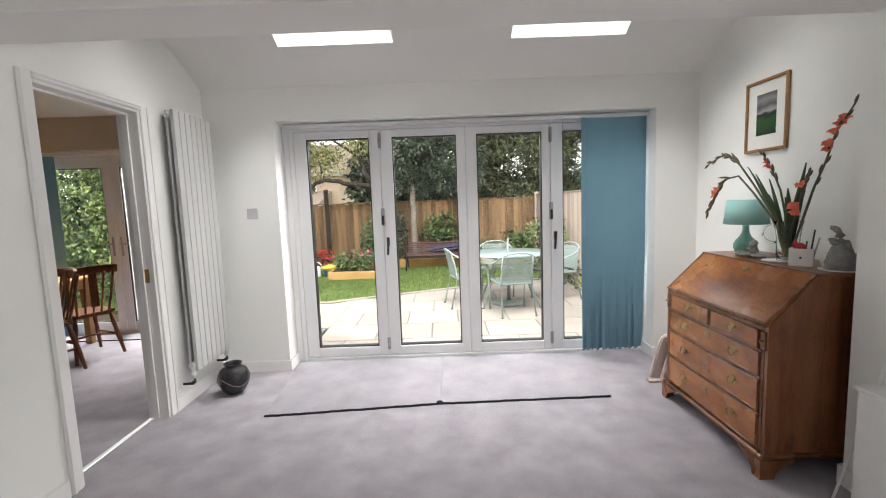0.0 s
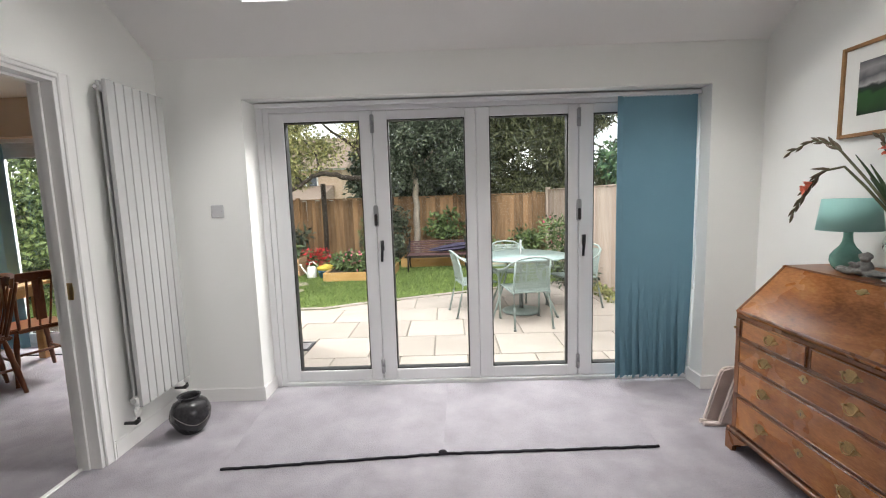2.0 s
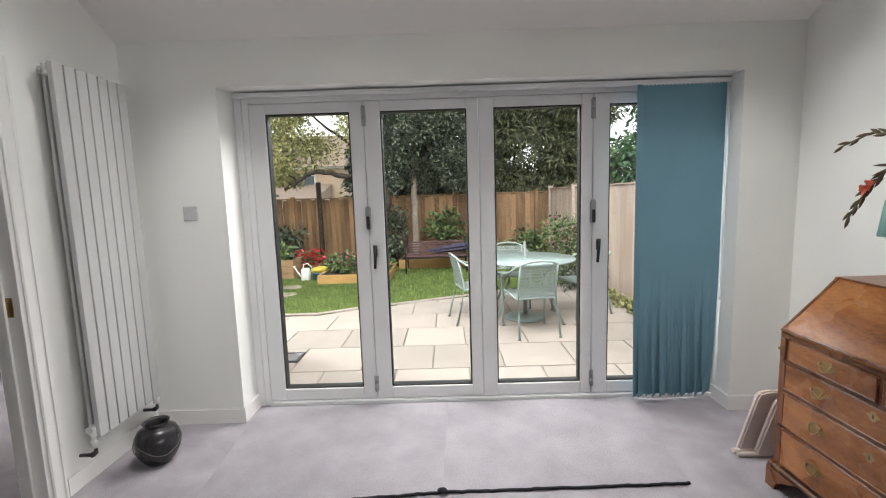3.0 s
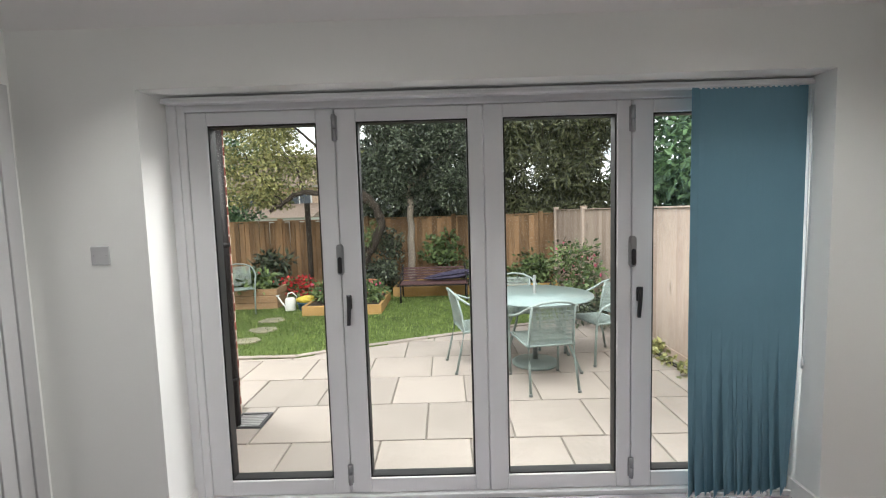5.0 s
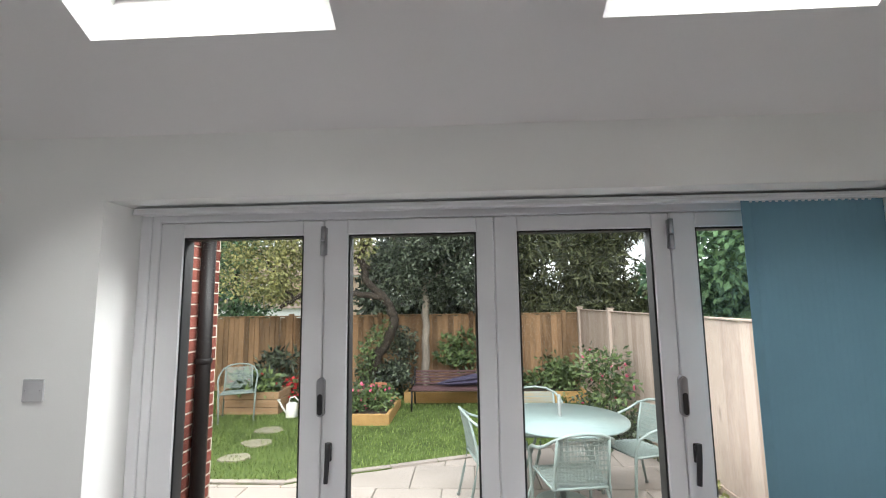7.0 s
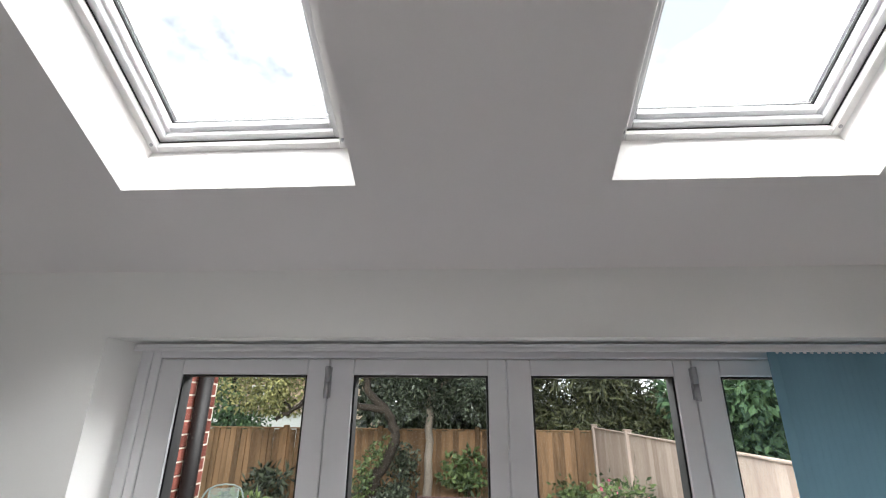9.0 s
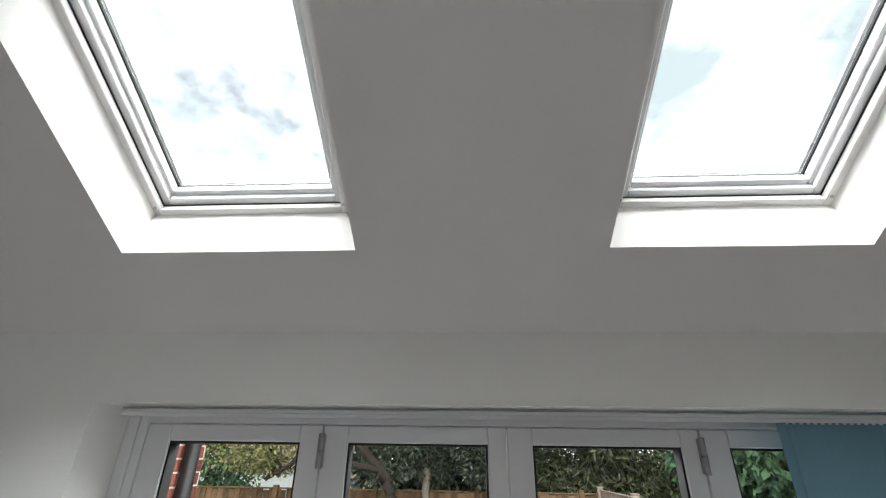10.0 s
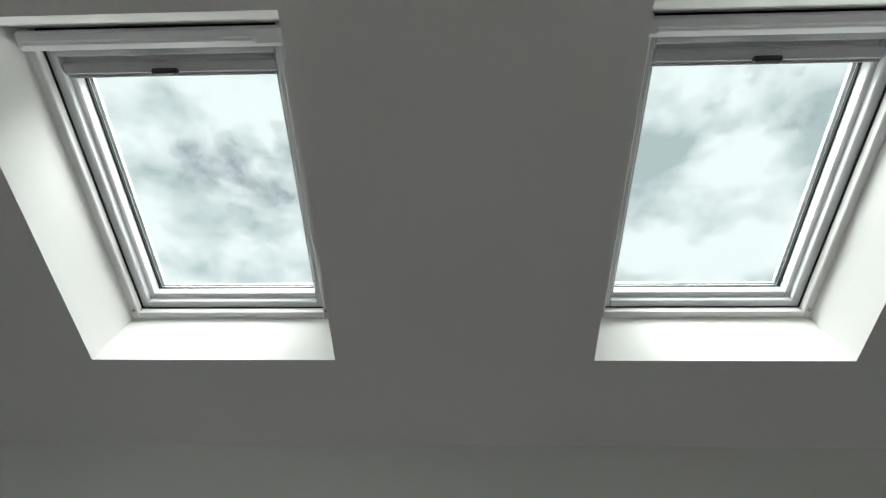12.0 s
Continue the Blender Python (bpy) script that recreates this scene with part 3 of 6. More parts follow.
for nm, a, b in (("architrave", (XL, D0 - 0.06, 0), (XL + 0.018, D0 + 0.012, DH + 0.022)), ("architrave", (XL, D1 - 0.012, 0), (XL + 0.018, D1 + 0.06, DH + 0.022)), ("architrave", (XL, D0 + 0.012, DH - 0.012), (XL + 0.018, D1 - 0.012, DH + 0.022))):
    bm = boxes((a, b), bevel=0.005)
    horizontal = (b[1] - a[1]) > 0.2
    if horizontal:
        box(bm, (XL + 0.018, a[1], b[2] - 0.016), (XL + 0.024, b[1], b[2] - 0.004), 0.003)
    else:
        inner = a[1] < 2.6
        y0 = a[1] + 0.004 if inner else b[1] - 0.022
        box(bm, (XL + 0.018, y0, 0), (XL + 0.024, y0 + 0.018, DH + 0.018), 0.003)
    part(nm, bm, GLOSSW, door1)
bm = boxes(((XL - 0.085, D1 - 0.0325, 0.95), (XL - 0.03, D1 - 0.0295, 1.04)), ((XL - 0.05, D1 - 0.036, 0.97), (XL - 0.025, D1 - 0.0325, 1.02)), bevel=0.001)
part("strike_plate", bm, BRASS, door1, "dull brass strike plate")
bm = boxes(((XL - 0.128, D0 + 0.03, 0.0), (XL - 0.098, D1 - 0.03, 0.008)), bevel=0.003)
part("threshold_strip", bm, ALU, door1, "bright metal carpet threshold strip")

# folding doors
DF = empty("door_2", None, "white aluminium folding doors with four clear glazed leaves", "folding door", kind="structure")
bm = bmesh.new()
for a, b in (((-1.09, 4.225, 0), (-1.04, 4.32, 2.12)), ((-1.04, 4.232, 0), (-1.0, 4.31, 2.12)), ((1.99, 4.232, 0), (2.03, 4.31, 2.12)), ((2.03, 4.225, 0), (2.066, 4.32, 2.12)),
             ((-1.0, 4.225, 2.063), (1.99, 4.31, 2.12)), ((-1.0, 4.215, 0), (1.99, 4.32, 0.03))):
    box(bm, a, b, 0.004)
part("door_frame", bm, UPVC, DF)
LEAVES = [(-1.0, -0.25), (-0.25, 0.4975), (0.4975, 1.245), (1.245, 1.99)]
for i, (x0, x1) in enumerate(LEAVES):
    bm = bmesh.new()
    g0, g1, b0, b1 = x0 + 0.107, x1 - 0.093, 0.117, 1.995
    if i == 1 or i == 3:
        g0 = x0 + 0.107
        g1 = x1 - 0.077
    if i == 2:
        g0 = x0 + 0.1
        g1 = x1 - 0.075
    for a, b in (((x0 + .002, 4.235, 0.033), (g0, 4.3, 2.06)), ((g1, 4.235, 0.033), (x1 - .002, 4.3, 2.06)), ((g0, 4.235, 0.033), (g1, 4.3, b0)), ((g0, 4.235, b1), (g1, 4.3, 2.06))):
        box(bm, a, b, 0.004)
    leaf = part("door_leaf", bm, UPVC, DF)
    bm = bmesh.new()
    t = 0.008
    for a, b in (((g0, 4.243, b0), (g0 + t, 4.3015, b1)), ((g1 - t, 4.243, b0), (g1, 4.3015, b1)), ((g0 + t, 4.243, b0), (g1 - t, 4.3015, b0 + t)), ((g0 + t, 4.243, b1 - t), (g1 - t, 4.3015, b1))):
        box(bm, a, b)
    part("gasket", bm, GASKET, leaf, "black rubber glazing gasket")
    pane = part("pane", boxes(((g0 + 0.004, 4.272, b0 + 0.004), (g1 - 0.004, 4.278, b1 - 0.004))), GLASS, leaf)
    pane.visible_shadow = False


def capsule(cx, cz, r, half):
    """A rounded upright bar outline in (x, z)."""
    pts = [(cx + r * math.cos(a), cz + half - r + r * math.sin(a)) for a in [math.pi * k / 8 for k in range(9)]]
    return pts + [(cx - r * math.cos(a), cz - half + r - r * math.sin(a)) for a in [math.pi * k / 8 for k in range(9)]]


for xh in (-0.25, 1.245):
    for z0, z1 in ((1.90, 2.03), (0.09, 0.2)):
        bm = bmesh.new()
        tube(bm, [(xh, 4.224, z0), (xh, 4.224, (z0 + z1) / 2 - 0.001)], 0.011, 12)
        tube(bm, [(xh, 4.224, (z0 + z1) / 2 + 0.001), (xh, 4.224, z1)], 0.011, 12)
        box(bm, (xh - 0.015, 4.229, z0 + 0.004), (xh + 0.015, 4.236, z1 - 0.004), 0.001)
        part("hinge", bm, STEEL, DF, "satin steel hinge")
    bm = bmesh.new()
    slab(bm, capsule(xh + 0.001, 1.3, 0.017, 0.08), 1, 4.212, 4.236)
    bmesh.ops.bevel(bm, geom=[e for e in bm.edges if all(v.co.y < 4.213 for v in e.verts)], offset=0.005, segments=2, affect="EDGES")
    pull = part("pull_hinge", bm, STEEL, DF, "satin steel hinge with pull grip")
    # Dark plate set slightly proud; its colour stands in for a recess's shade.
    bm = bmesh.new()
    slab(bm, capsule(xh + 0.001, 1.272, 0.0105, 0.043), 1, 4.2095, 4.214)
    part("recess_plate", bm, DARKMETAL, pull, "dark plate standing in for a shaded finger recess")
    bm = boxes(((xh + 0.025, 4.226, 1.04), (xh + 0.049, 4.236, 1.115)), bevel=0.004)
    tube(bm, [(xh + 0.037, 4.228, 1.1), (xh + 0.037, 4.212, 1.1)], 0.011, 10)
    tube(bm, [(xh + 0.038, 4.213, 1.118), (xh + 0.037, 4.211, 1.06), (xh + 0.031, 4.213, 0.96)], 0.0125, 10, r_end=0.0095)
    part("door_handle", bm, DARKMETAL, DF, "dark grey lever handle")

# vertical blind drawn to one side
vb = empty("vertical_blind", pose(1.77, 4.1, 0), "blue fabric vertical blind drawn back to one side of the doors", "blind")


def wpart(name, bm, mat, parent, label="", base=None):
    """A part built in world places, under a thing that stands at its own base."""
    top = parent
    while top.parent:
        top = top.parent
    bmesh.ops.translate(bm, verts=bm.verts, vec=-Vector(top.matrix_basis.translation))
    return part(name, bm, mat, parent, label)


wpart("head_rail", boxes(((-1.05, 4.125, 2.086), (2.06, 4.19, 2.109)), ((-1.05, 4.12, 2.08), (2.06, 4.129, 2.096)), bevel=0.003), UPVC, vb, "white aluminium head rail")
N_SL = 19
for k in range(N_SL):
    x = 1.532 + k * (1.995 - 1.532) / (N_SL - 1)
    a = radians(0.8 if k else 20)
    wob = 0.011 * math.sin(k * 2.3)
    bm = bmesh.new()
    n_seg = 14
    rows = []
    for j in range(n_seg + 1):
        z = 0.05 + (2.082 - 0.05) * j / n_seg
        splay = max(0.0, 1 - 2.4 * j / n_seg) ** 1.3
        dx, dy = 0.052 * math.cos(a + splay * 0.7 * math.sin(k * 1.7)), 0.052 * math.sin(a + splay * (0.6 + 0.3 * math.sin(k * 2.9)))
        cx, cy = x + splay * wob, 4.147 + splay * wob
        rows.append([(cx - dx, cy - dy, z), (cx, cy, z), (cx + dx, cy + dy, z)])
    vs = [[bm.verts.new(p) for p in r] for r in rows]
    back = [[bm.verts.new((p[0], p[1] + 0.0012, p[2])) for p in r] for r in rows]
    for j in range(n_seg):
        for q in range(2):
            for grid, flip in ((vs, False), (back, True)):
                f = [grid[j][q], grid[j][q + 1], grid[j + 1][q + 1], grid[j + 1][q]]
                bm.faces.new(f[::-1] if flip else f)
        bm.faces.new((vs[j][0], vs[j + 1][0], back[j + 1][0], back[j][0]))
        bm.faces.new((vs[j][2], back[j][2], back[j + 1][2], vs[j + 1][2]))
    slat = wpart("slat", bm, BLUE, vb)
    bm = boxes(((x - 0.006, 4.143, 2.076), (x + 0.006, 4.151, 2.09)), bevel=0.002)
    wpart("hanger", bm, UPVC, slat)
    bm = boxes(((x + wob - 0.034, 4.138 + wob, 0.032), (x + wob + 0.034, 4.151 + wob, 0.058)), bevel=0.003)
    wpart("weight", bm, UPVC, slat, "small white bottom weight")
bm = bmesh.new()
tube(bm, [(2.045, 4.13, 2.06), (2.047, 4.13, 1.5), (2.05, 4.13, 0.75)], 0.0025, 6)
tube(bm, [(2.053, 4.125, 2.06), (2.055, 4.125, 1.5), (2.05, 4.13, 0.75)], 0.0025, 6)
lathe(bm, [(0.006, 0.70), (0.009, 0.72), (0.004, 0.76)], 10, (2.05, 4.13))
wpart("cord", bm, UPVC, vb, "white pull cord")

# radiator
rad = empty("radiator", pose(-1.6, 3.69, 0.0), "tall white column radiator with flat vertical panels fixed to the wall", "radiator")
RY0, PW, NP, RZ0, RZ1 = 3.403, 0.0692, 7, 0.255, 2.115
for k in range(NP):
    y0 = RY0 + k * PW
    wpart("panel", boxes(((-1.566, y0 + 0.0045, RZ0), (-1.54, y0 + PW - 0.0045, RZ1)), bevel=0.002), RAD, rad)
for z in (0.3, 2.07):
    bm = bmesh.new()
    tube(bm, [(-1.585, RY0 - 0.012, z), (-1.585, RY0 + NP * PW, z)], 0.0185, 14)
    wpart("manifold", bm, RAD, rad)
for k in range(NP):
    wpart("rear_panel", boxes(((-1.614, RY0 + 0.02 + k * PW + 0.0045, RZ0), (-1.596, RY0 + 0.02 + (k + 1) * PW - 0.0045, RZ1)), bevel=0.0025), RAD, rad)
for z in (0.42, 1.93):
    for y in (3.56, 3.8):
        wpart("wall_bracket", boxes(((-1.66, y, z), (-1.59, y + 0.04, z + 0.03))), RAD, rad)
bm = bmesh.new()
tube(bm, [(-1.585, RY0 - 0.011, 2.07), (-1.585, RY0 - 0.02, 2.07)], 0.0105, 12)
wpart("bleed_valve", bm, CHROME, rad, "chrome bleed valve")
for yv in (RY0 + 0.005, RY0 + NP * PW + 0.006):
    bm = bmesh.new()
    tube(bm, [(-1.575, yv, 0.29), (-1.575, yv, 0.2)], 0.012, 12)
    tube(bm, [(-1.575, yv, 0.245), (-1.575, yv, 0.205)], 0.018, 12)
    tube(bm, [(-1.575, yv, 0.265), (-1.575, yv, 0.315)], 0.0155, 12)
    v1 = wpart("valve", bm, WHITEENAMEL, rad, "white radiator valve")
    bm = bmesh.new()
    tube(bm, [(-1.575, yv, 0.215), (-1.575, yv, 0.175), (-1.585, yv, 0.16), (-1.66, yv, 0.158)], 0.0095, 10)
    tube(bm, [(-1.575, yv, 0.175), (-1.575, yv - 0.03, 0.175)], 0.013, 12)
    wpart("pipe", bm, DARKMETAL, v1, "dark pipe tail")

# switch plate
sw = empty("switch_plate", pose(-1.313, YW, 1.373), "satin grey square blank wall plate on the white wall", "switch")
part("plate", boxes(((-0.044, -0.007, -0.044), (0.044, 0.0, 0.044)), bevel=0.003), SWITCH, sw)
for sx in (-0.03, 0.03):
    bm = bmesh.new()
    lathe(bm, [(0.003, 0), (0.003, 0.001)], 8)
    bmesh.ops.rotate(bm, verts=bm.verts, matrix=Matrix.Rotation(radians(90), 3, "X"))
    bmesh.ops.translate(bm, verts=bm.verts, vec=(sx, -0.007, 0))
    part("screw", bm, STEEL, sw)

# loose carpet mats in front of the doors, joined in the middle
MATS = [((-0.985, 3.172), (0.212, 3.268), (0.245, 4.2), (-1.06, 4.2)), ((0.216, 3.268), (1.42, 3.29), (1.53, 4.2), (0.249, 4.2))]
for q in MATS:
    cx, cy = sum(p[0] for p in q) / 4, sum(p[1] for p in q) / 4
    mt = empty("carpet_mat", pose(cx, cy, 0), "worn grey lilac carpet offcut laid before the folding doors", "mat", group="carpet mats before the doors")
    bm = bmesh.new()
    slab(bm, [(x, y) for x, y in q], 2, 0.0005, 0.009)
    wpart("mat_surface", bm, MAT, mt)
    bm = bmesh.new()
    (xa, ya), (xb, yb) = q[0], q[1]
    rnd = random.Random(5)
    pts = []
    for k in range(41):
        f = k / 40
        pts.append((xa + (xb - xa) * f, ya + (yb - ya) * f - 0.004 + rnd.uniform(-0.003, 0.003), 0.006 + rnd.uniform(-0.001, 0.002)))
    tube(bm, pts, 0.0075, 6)
    wpart("frayed_edge", bm, DARKCLOTH, mt, "dark frayed edge binding")
bm = bmesh.new()
bmesh.ops.create_icosphere(bm, subdivisions=2, radius=0.02)
for v in bm.verts:
    v.co = Vector((v.co.x * 1.3, v.co.y * 0.8, v.co.z * 0.6)) * (1 + 0.3 * noise.noise(v.co * 60))
kn = tagged(part("fabric_knot", bm, DARKCLOTH, m=pose(0.214, 3.262, 0.018)), "dark frayed knot of binding on the mat seam", "knot")

# dark pot
pot = empty("pot", pose(-1.385, 3.6, 0), "round dark glazed ceramic pot with incised swirls standing on the carpet", "pot")
bm = bmesh.new()
lathe(bm, [(0.04, 0), (0.062, 0.002), (0.085, 0.03), (0.108, 0.075), (0.116, 0.115), (0.112, 0.155), (0.095, 0.19), (0.07, 0.207), (0.058, 0.213), (0.06, 0.224), (0.068, 0.236), (0.064, 0.238), (0.054, 0.226), (0.05, 0.2), (0.03, 0.12), (0.01, 0.06)], 40)
part("body", bm, POTGLAZE, pot)
bm = bmesh.new()
for s in range(2):
    pts = []
    for k in range(28):
        a = -2.6 + k * 0.16 + s * 2.6
        z = 0.11 + 0.035 * math.sin(a * 2.2 + s)
        r = 0.1165 if 0.09 < z < 0.14 else 0.1145 - abs(z - 0.115) * 0.12
        pts.append((r * math.cos(a), r * math.sin(a), z))
    tube(bm, pts, 0.0022, 6)
part("swirl_line", bm, POTGLAZE2, pot, "paler incised swirl line")

# framed picture on the east wall
pic = empty("framed_picture", pose(XR, 3.24, 1.9), "small landscape photograph in a wide white mount and thin oak frame", "picture")
bm = bmesh.new()
w2, h2, tt = 0.187, 0.233, 0.02
for a, b in (((-0.022, -w2, -h2), (-0.001, -w2 + tt, h2)), ((-0.022, w2 - tt, -h2), (-0.001, w2, h2)), ((-0.022, -w2 + tt, -h2), (-0.001, w2 - tt, -h2 + tt)), ((-0.022, -w2 + tt, h2 - tt), (-0.001, w2 - tt, h2))):
    box(bm, a, b, 0.003)
part("frame", bm, OAK, pic)
part("mount", boxes(((-0.010, -w2 + tt, -h2 + tt), (-0.004, w2 - tt, h2 - tt))), PAPER, pic, "white card mount")
pr = part("print", boxes(((-0.0115, -0.088, -0.125), (-0.0105, 0.088, 0.14))), LANDSCAPE, pic, "print of green hills under a cloudy sky")

# ---- bureau and the things on it ----
BX, BXB, BY0, BY1 = 1.80, 2.398, 2.34, 3.28
BTOP = 1.012
bu = empty("bureau", pose(2.1, 2.79, 0), "old walnut fall-front bureau with brass drawer handles and bracket feet", "bureau")
side_outline = [(BX + 0.012, 0.12), (BXB, 0.12), (BXB, BTOP - 0.002), (2.045, BTOP - 0.002), (BX + 0.012, 0.765)]
for y0, y1 in ((BY0, BY0 + 0.022), (BY1 - 0.022, BY1)):
    bm = bmesh.new()
    slab(bm, side_outline, 1, y0, y1)
    wpart("side_panel", bm, WOODSHADED, bu, "reddish-brown side panel, darkened in colour for its shade")
wpart("top_board", boxes(((2.04, BY0 - 0.004, BTOP - 0.016), (BXB, BY1 + 0.004, BTOP)), bevel=0.004), WOODSHADED, bu)
wpart("back_board", boxes(((BXB - 0.012, BY0 + 0.022, 0.12), (BXB - 0.002, BY1 - 0.022, BTOP - 0.016))), WOODSHADED, bu)
bm = boxes(((BX + 0.012, BY0 + 0.022, 0.74), (BXB - 0.02, BY1 - 0.022, 0.757)), ((BX + 0.008, BY0 + 0.022, 0.628), (BX + 0.03, BY1 - 0.022, 0.642)), ((BX + 0.008, BY0 + 0.022, 0.488), (BX + 0.03, BY1 - 0.022, 0.502)),
           ((BX + 0.008, BY0 + 0.022, 0.312), (BX + 0.03, BY1 - 0.022, 0.326)), ((BX + 0.008, 2.786, 0.642), (BX + 0.03, 2.804, 0.74)), ((BX + 0.03, BY0 + 0.022, 0.12), (BXB - 0.02, BY1 - 0.022, 0.135)))
for y in (BY0 + 0.022, BY1 - 0.044):
    box(bm, (BX + 0.008, y, 0.135), (BX + 0.03, y + 0.022, 0.642))
wpart("carcase", bm, WOODDARK, bu)

# sloping fall: local u along y, v up the slope
f_lo, f_hi = Vector((BX - 0.002, 0, 0.772)), Vector((2.045, 0, BTOP))
f_dir = (f_hi - f_lo).normalized()
f_nor = Vector((-f_dir.z, 0, f_dir.x))
f_len = (f_hi - f_lo).length


def on_fall(bm):
    for v in bm.verts:
        p = v.co.copy()
        v.co = f_lo + Vector((0, p.x, 0)) + f_dir * p.y + f_nor * p.z


bm = boxes(((BY0 + 0.012, 0.0, -0.02), (BY1 - 0.012, f_len, 0.0)), bevel=0.003)
on_fall(bm)
fall = wpart("fall_front", bm, WOOD, bu, "polished sloping writing fall")
bm = bmesh.new()
for a, b in (((BY0 + 0.02, 0.004, 0.0), (BY1 - 0.02, 0.016, 0.005)), ((BY0 + 0.012, 0.0, 0.0), (BY0 + 0.026, f_len, 0.005)), ((BY1 - 0.026, 0.0, 0.0), (BY1 - 0.012, f_len, 0.005)), ((BY0 + 0.02, f_len - 0.01, 0.0), (BY1 - 0.02, f_len, 0.005))):
    box(bm, a, b, 0.002)
on_fall(bm)
wpart("fall_moulding", bm, WOODDARK, fall)


def plate_outline(w, h):
    """A shaped backplate, wider at the shoulders, in (y, z)."""
    pts = []
    for k in range(24):
        a = 2 * math.pi * k / 24
        r = 1 + 0.16 * math.cos(4 * a) + 0.1 * math.cos(6 * a)
        pts.append((w * r * math.cos(a), h * r * math.sin(a)))
    return pts


def bail_handle(parent, y, z, x):
    bm = bmesh.new()
    slab(bm, [(y + p, z + q) for p, q in plate_outline(0.04, 0.023)], 0, x - 0.003, x)
    h = wpart("handle", bm, BRASS, parent, "brass swan-neck handle")
    bm = bmesh.new()
    for s in (-1, 1):
        tube(bm, [(x - 0.002, y + s * 0.026, z + 0.006), (x - 0.014, y + s * 0.026, z + 0.006)], 0.0045, 8)
    pts = [(x - 0.012 - 0.006 * math.sin(a), y + 0.026 * math.cos(a), z + 0.006 - 0.028 * math.sin(a)) for a in [math.pi * k / 10 for k in range(11)]]
    tube(bm, pts, 0.003, 6)
    wpart("bail", bm, BRASS, h)
    return h


def escutcheon(parent, y, z, x):
    bm = bmesh.new()
    slab(bm, [(y + p, z + q) for p, q in plate_outline(0.021, 0.018)], 0, x - 0.0025, x)
    e = wpart("escutcheon", bm, BRASS, parent, "pierced brass keyhole plate")
    wpart("keyhole", boxes(((x - 0.0035, y - 0.0025, z - 0.008), (x - 0.002, y + 0.0025, z + 0.006))), DARKMETAL, e)


DRAWERS = [(2.806, 3.222, 0.645, 0.737, 1), (2.398, 2.784, 0.645, 0.737, 1), (2.386, 3.234, 0.504, 0.626, 2), (2.386, 3.234, 0.328, 0.486, 2), (2.386, 3.234, 0.138, 0.31, 2)]
for y0, y1, z0, z1, n in DRAWERS:
    bm = boxes(((BX + 0.002, y0, z0), (BX + 0.25, y1, z1)), bevel=0.002)
    dr = wpart("drawer", bm, WOOD, bu)
    bm = bmesh.new()
    for a, b in (((BX - 0.001, y0, z0), (BX + 0.004, y0 + 0.006, z1)), ((BX - 0.001, y1 - 0.006, z0), (BX + 0.004, y1, z1)), ((BX - 0.001, y0, z0), (BX + 0.004, y1, z0 + 0.005)), ((BX - 0.001, y0, z1 - 0.005), (BX + 0.004, y1, z1))):
        box(bm, a, b, 0.0015)
    wpart("cockbead", bm, WOODDARK, dr)
    mid, zc = (y0 + y1) / 2, (z0 + z1) / 2 + 0.004
    if n == 1:
        bail_handle(dr, mid, zc, BX + 0.002)
    else:
        for s in (-1, 1):
            bail_handle(dr, mid + s * 0.235, zc, BX + 0.002)
        escutcheon(dr, mid, zc + 0.02, BX + 0.002)
for y in (2.366, 3.254):
    lp = wpart("loper", boxes(((BX + 0.002, y - 0.016, 0.646), (BX + 0.3, y + 0.016, 0.736)), bevel=0.002), WOODDARK, bu)
    bm = bmesh.new()
    tube(bm, [(BX + 0.003, y, 0.69), (BX - 0.006, y, 0.69), (BX - 0.014, y, 0.69)], 0.004, 8, r_end=0.007)
    wpart("knob", bm, BRASS, lp)
bm = bmesh.new()
slab(bm, plate_outline(0.026, 0.016), 2, 0.0, 0.003)
bmesh.ops.translate(bm, verts=bm.verts, vec=(2.79, f_len - 0.055, 0))
on_fall(bm)
wpart("escutcheon", bm, BRASS, fall, "pierced brass keyhole plate")
bm = boxes(((BX - 0.012, BY0 - 0.012, 0.098), (BXB, BY0 + 0.022, 0.125)), ((BX - 0.012, BY1 - 0.022, 0.098), (BXB, BY1 + 0.012, 0.125)), ((BX - 0.012, BY0 + 0.02, 0.098), (BX + 0.03, BY1 - 0.02, 0.125)), bevel=0.007)
wpart("plinth_moulding", bm, WOODDARK, bu)
foot_profile = [(0, 0), (0.055, 0), (0.062, 0.03), (0.085, 0.05), (0.1, 0.06), (0.14, 0.078), (0.17, 0.098), (0, 0.098)]
for ys, sgn in ((BY0 - 0.012, 1), (BY1 + 0.012, -1)):
    bm = bmesh.new()
    slab(bm, [(ys + sgn * p, q) for p, q in foot_profile], 0, BX - 0.012, BX + 0.012)
    lo, hi = sorted((ys, ys + sgn * 0.022))
    slab(bm, [(BX + 0.012 + p * 0.9, q) for p, q in foot_profile], 1, lo, hi)
    wpart("bracket_foot", bm, WOODDARK, bu)
    bm = bmesh.new()
    slab(bm, [(BXB - p * 0.9, q) for p, q in foot_profile], 1, lo, hi)
    wpart("bracket_foot", bm, WOODDARK, bu)

T = BTOP
# table lamp
lamp = empty("table_lamp", pose(2.20, 3.09, T), "turquoise table lamp with bottle-shaped ceramic base and drum shade", "lamp")
bm = bmesh.new()
lathe(bm, [(0.03, 0.0), (0.042, 0.002), (0.056, 0.02), (0.066, 0.045), (0.064, 0.07), (0.05, 0.095), (0.031, 0.117), (0.021, 0.14), (0.018, 0.165), (0.018, 0.205), (0.012, 0.207)], 32)
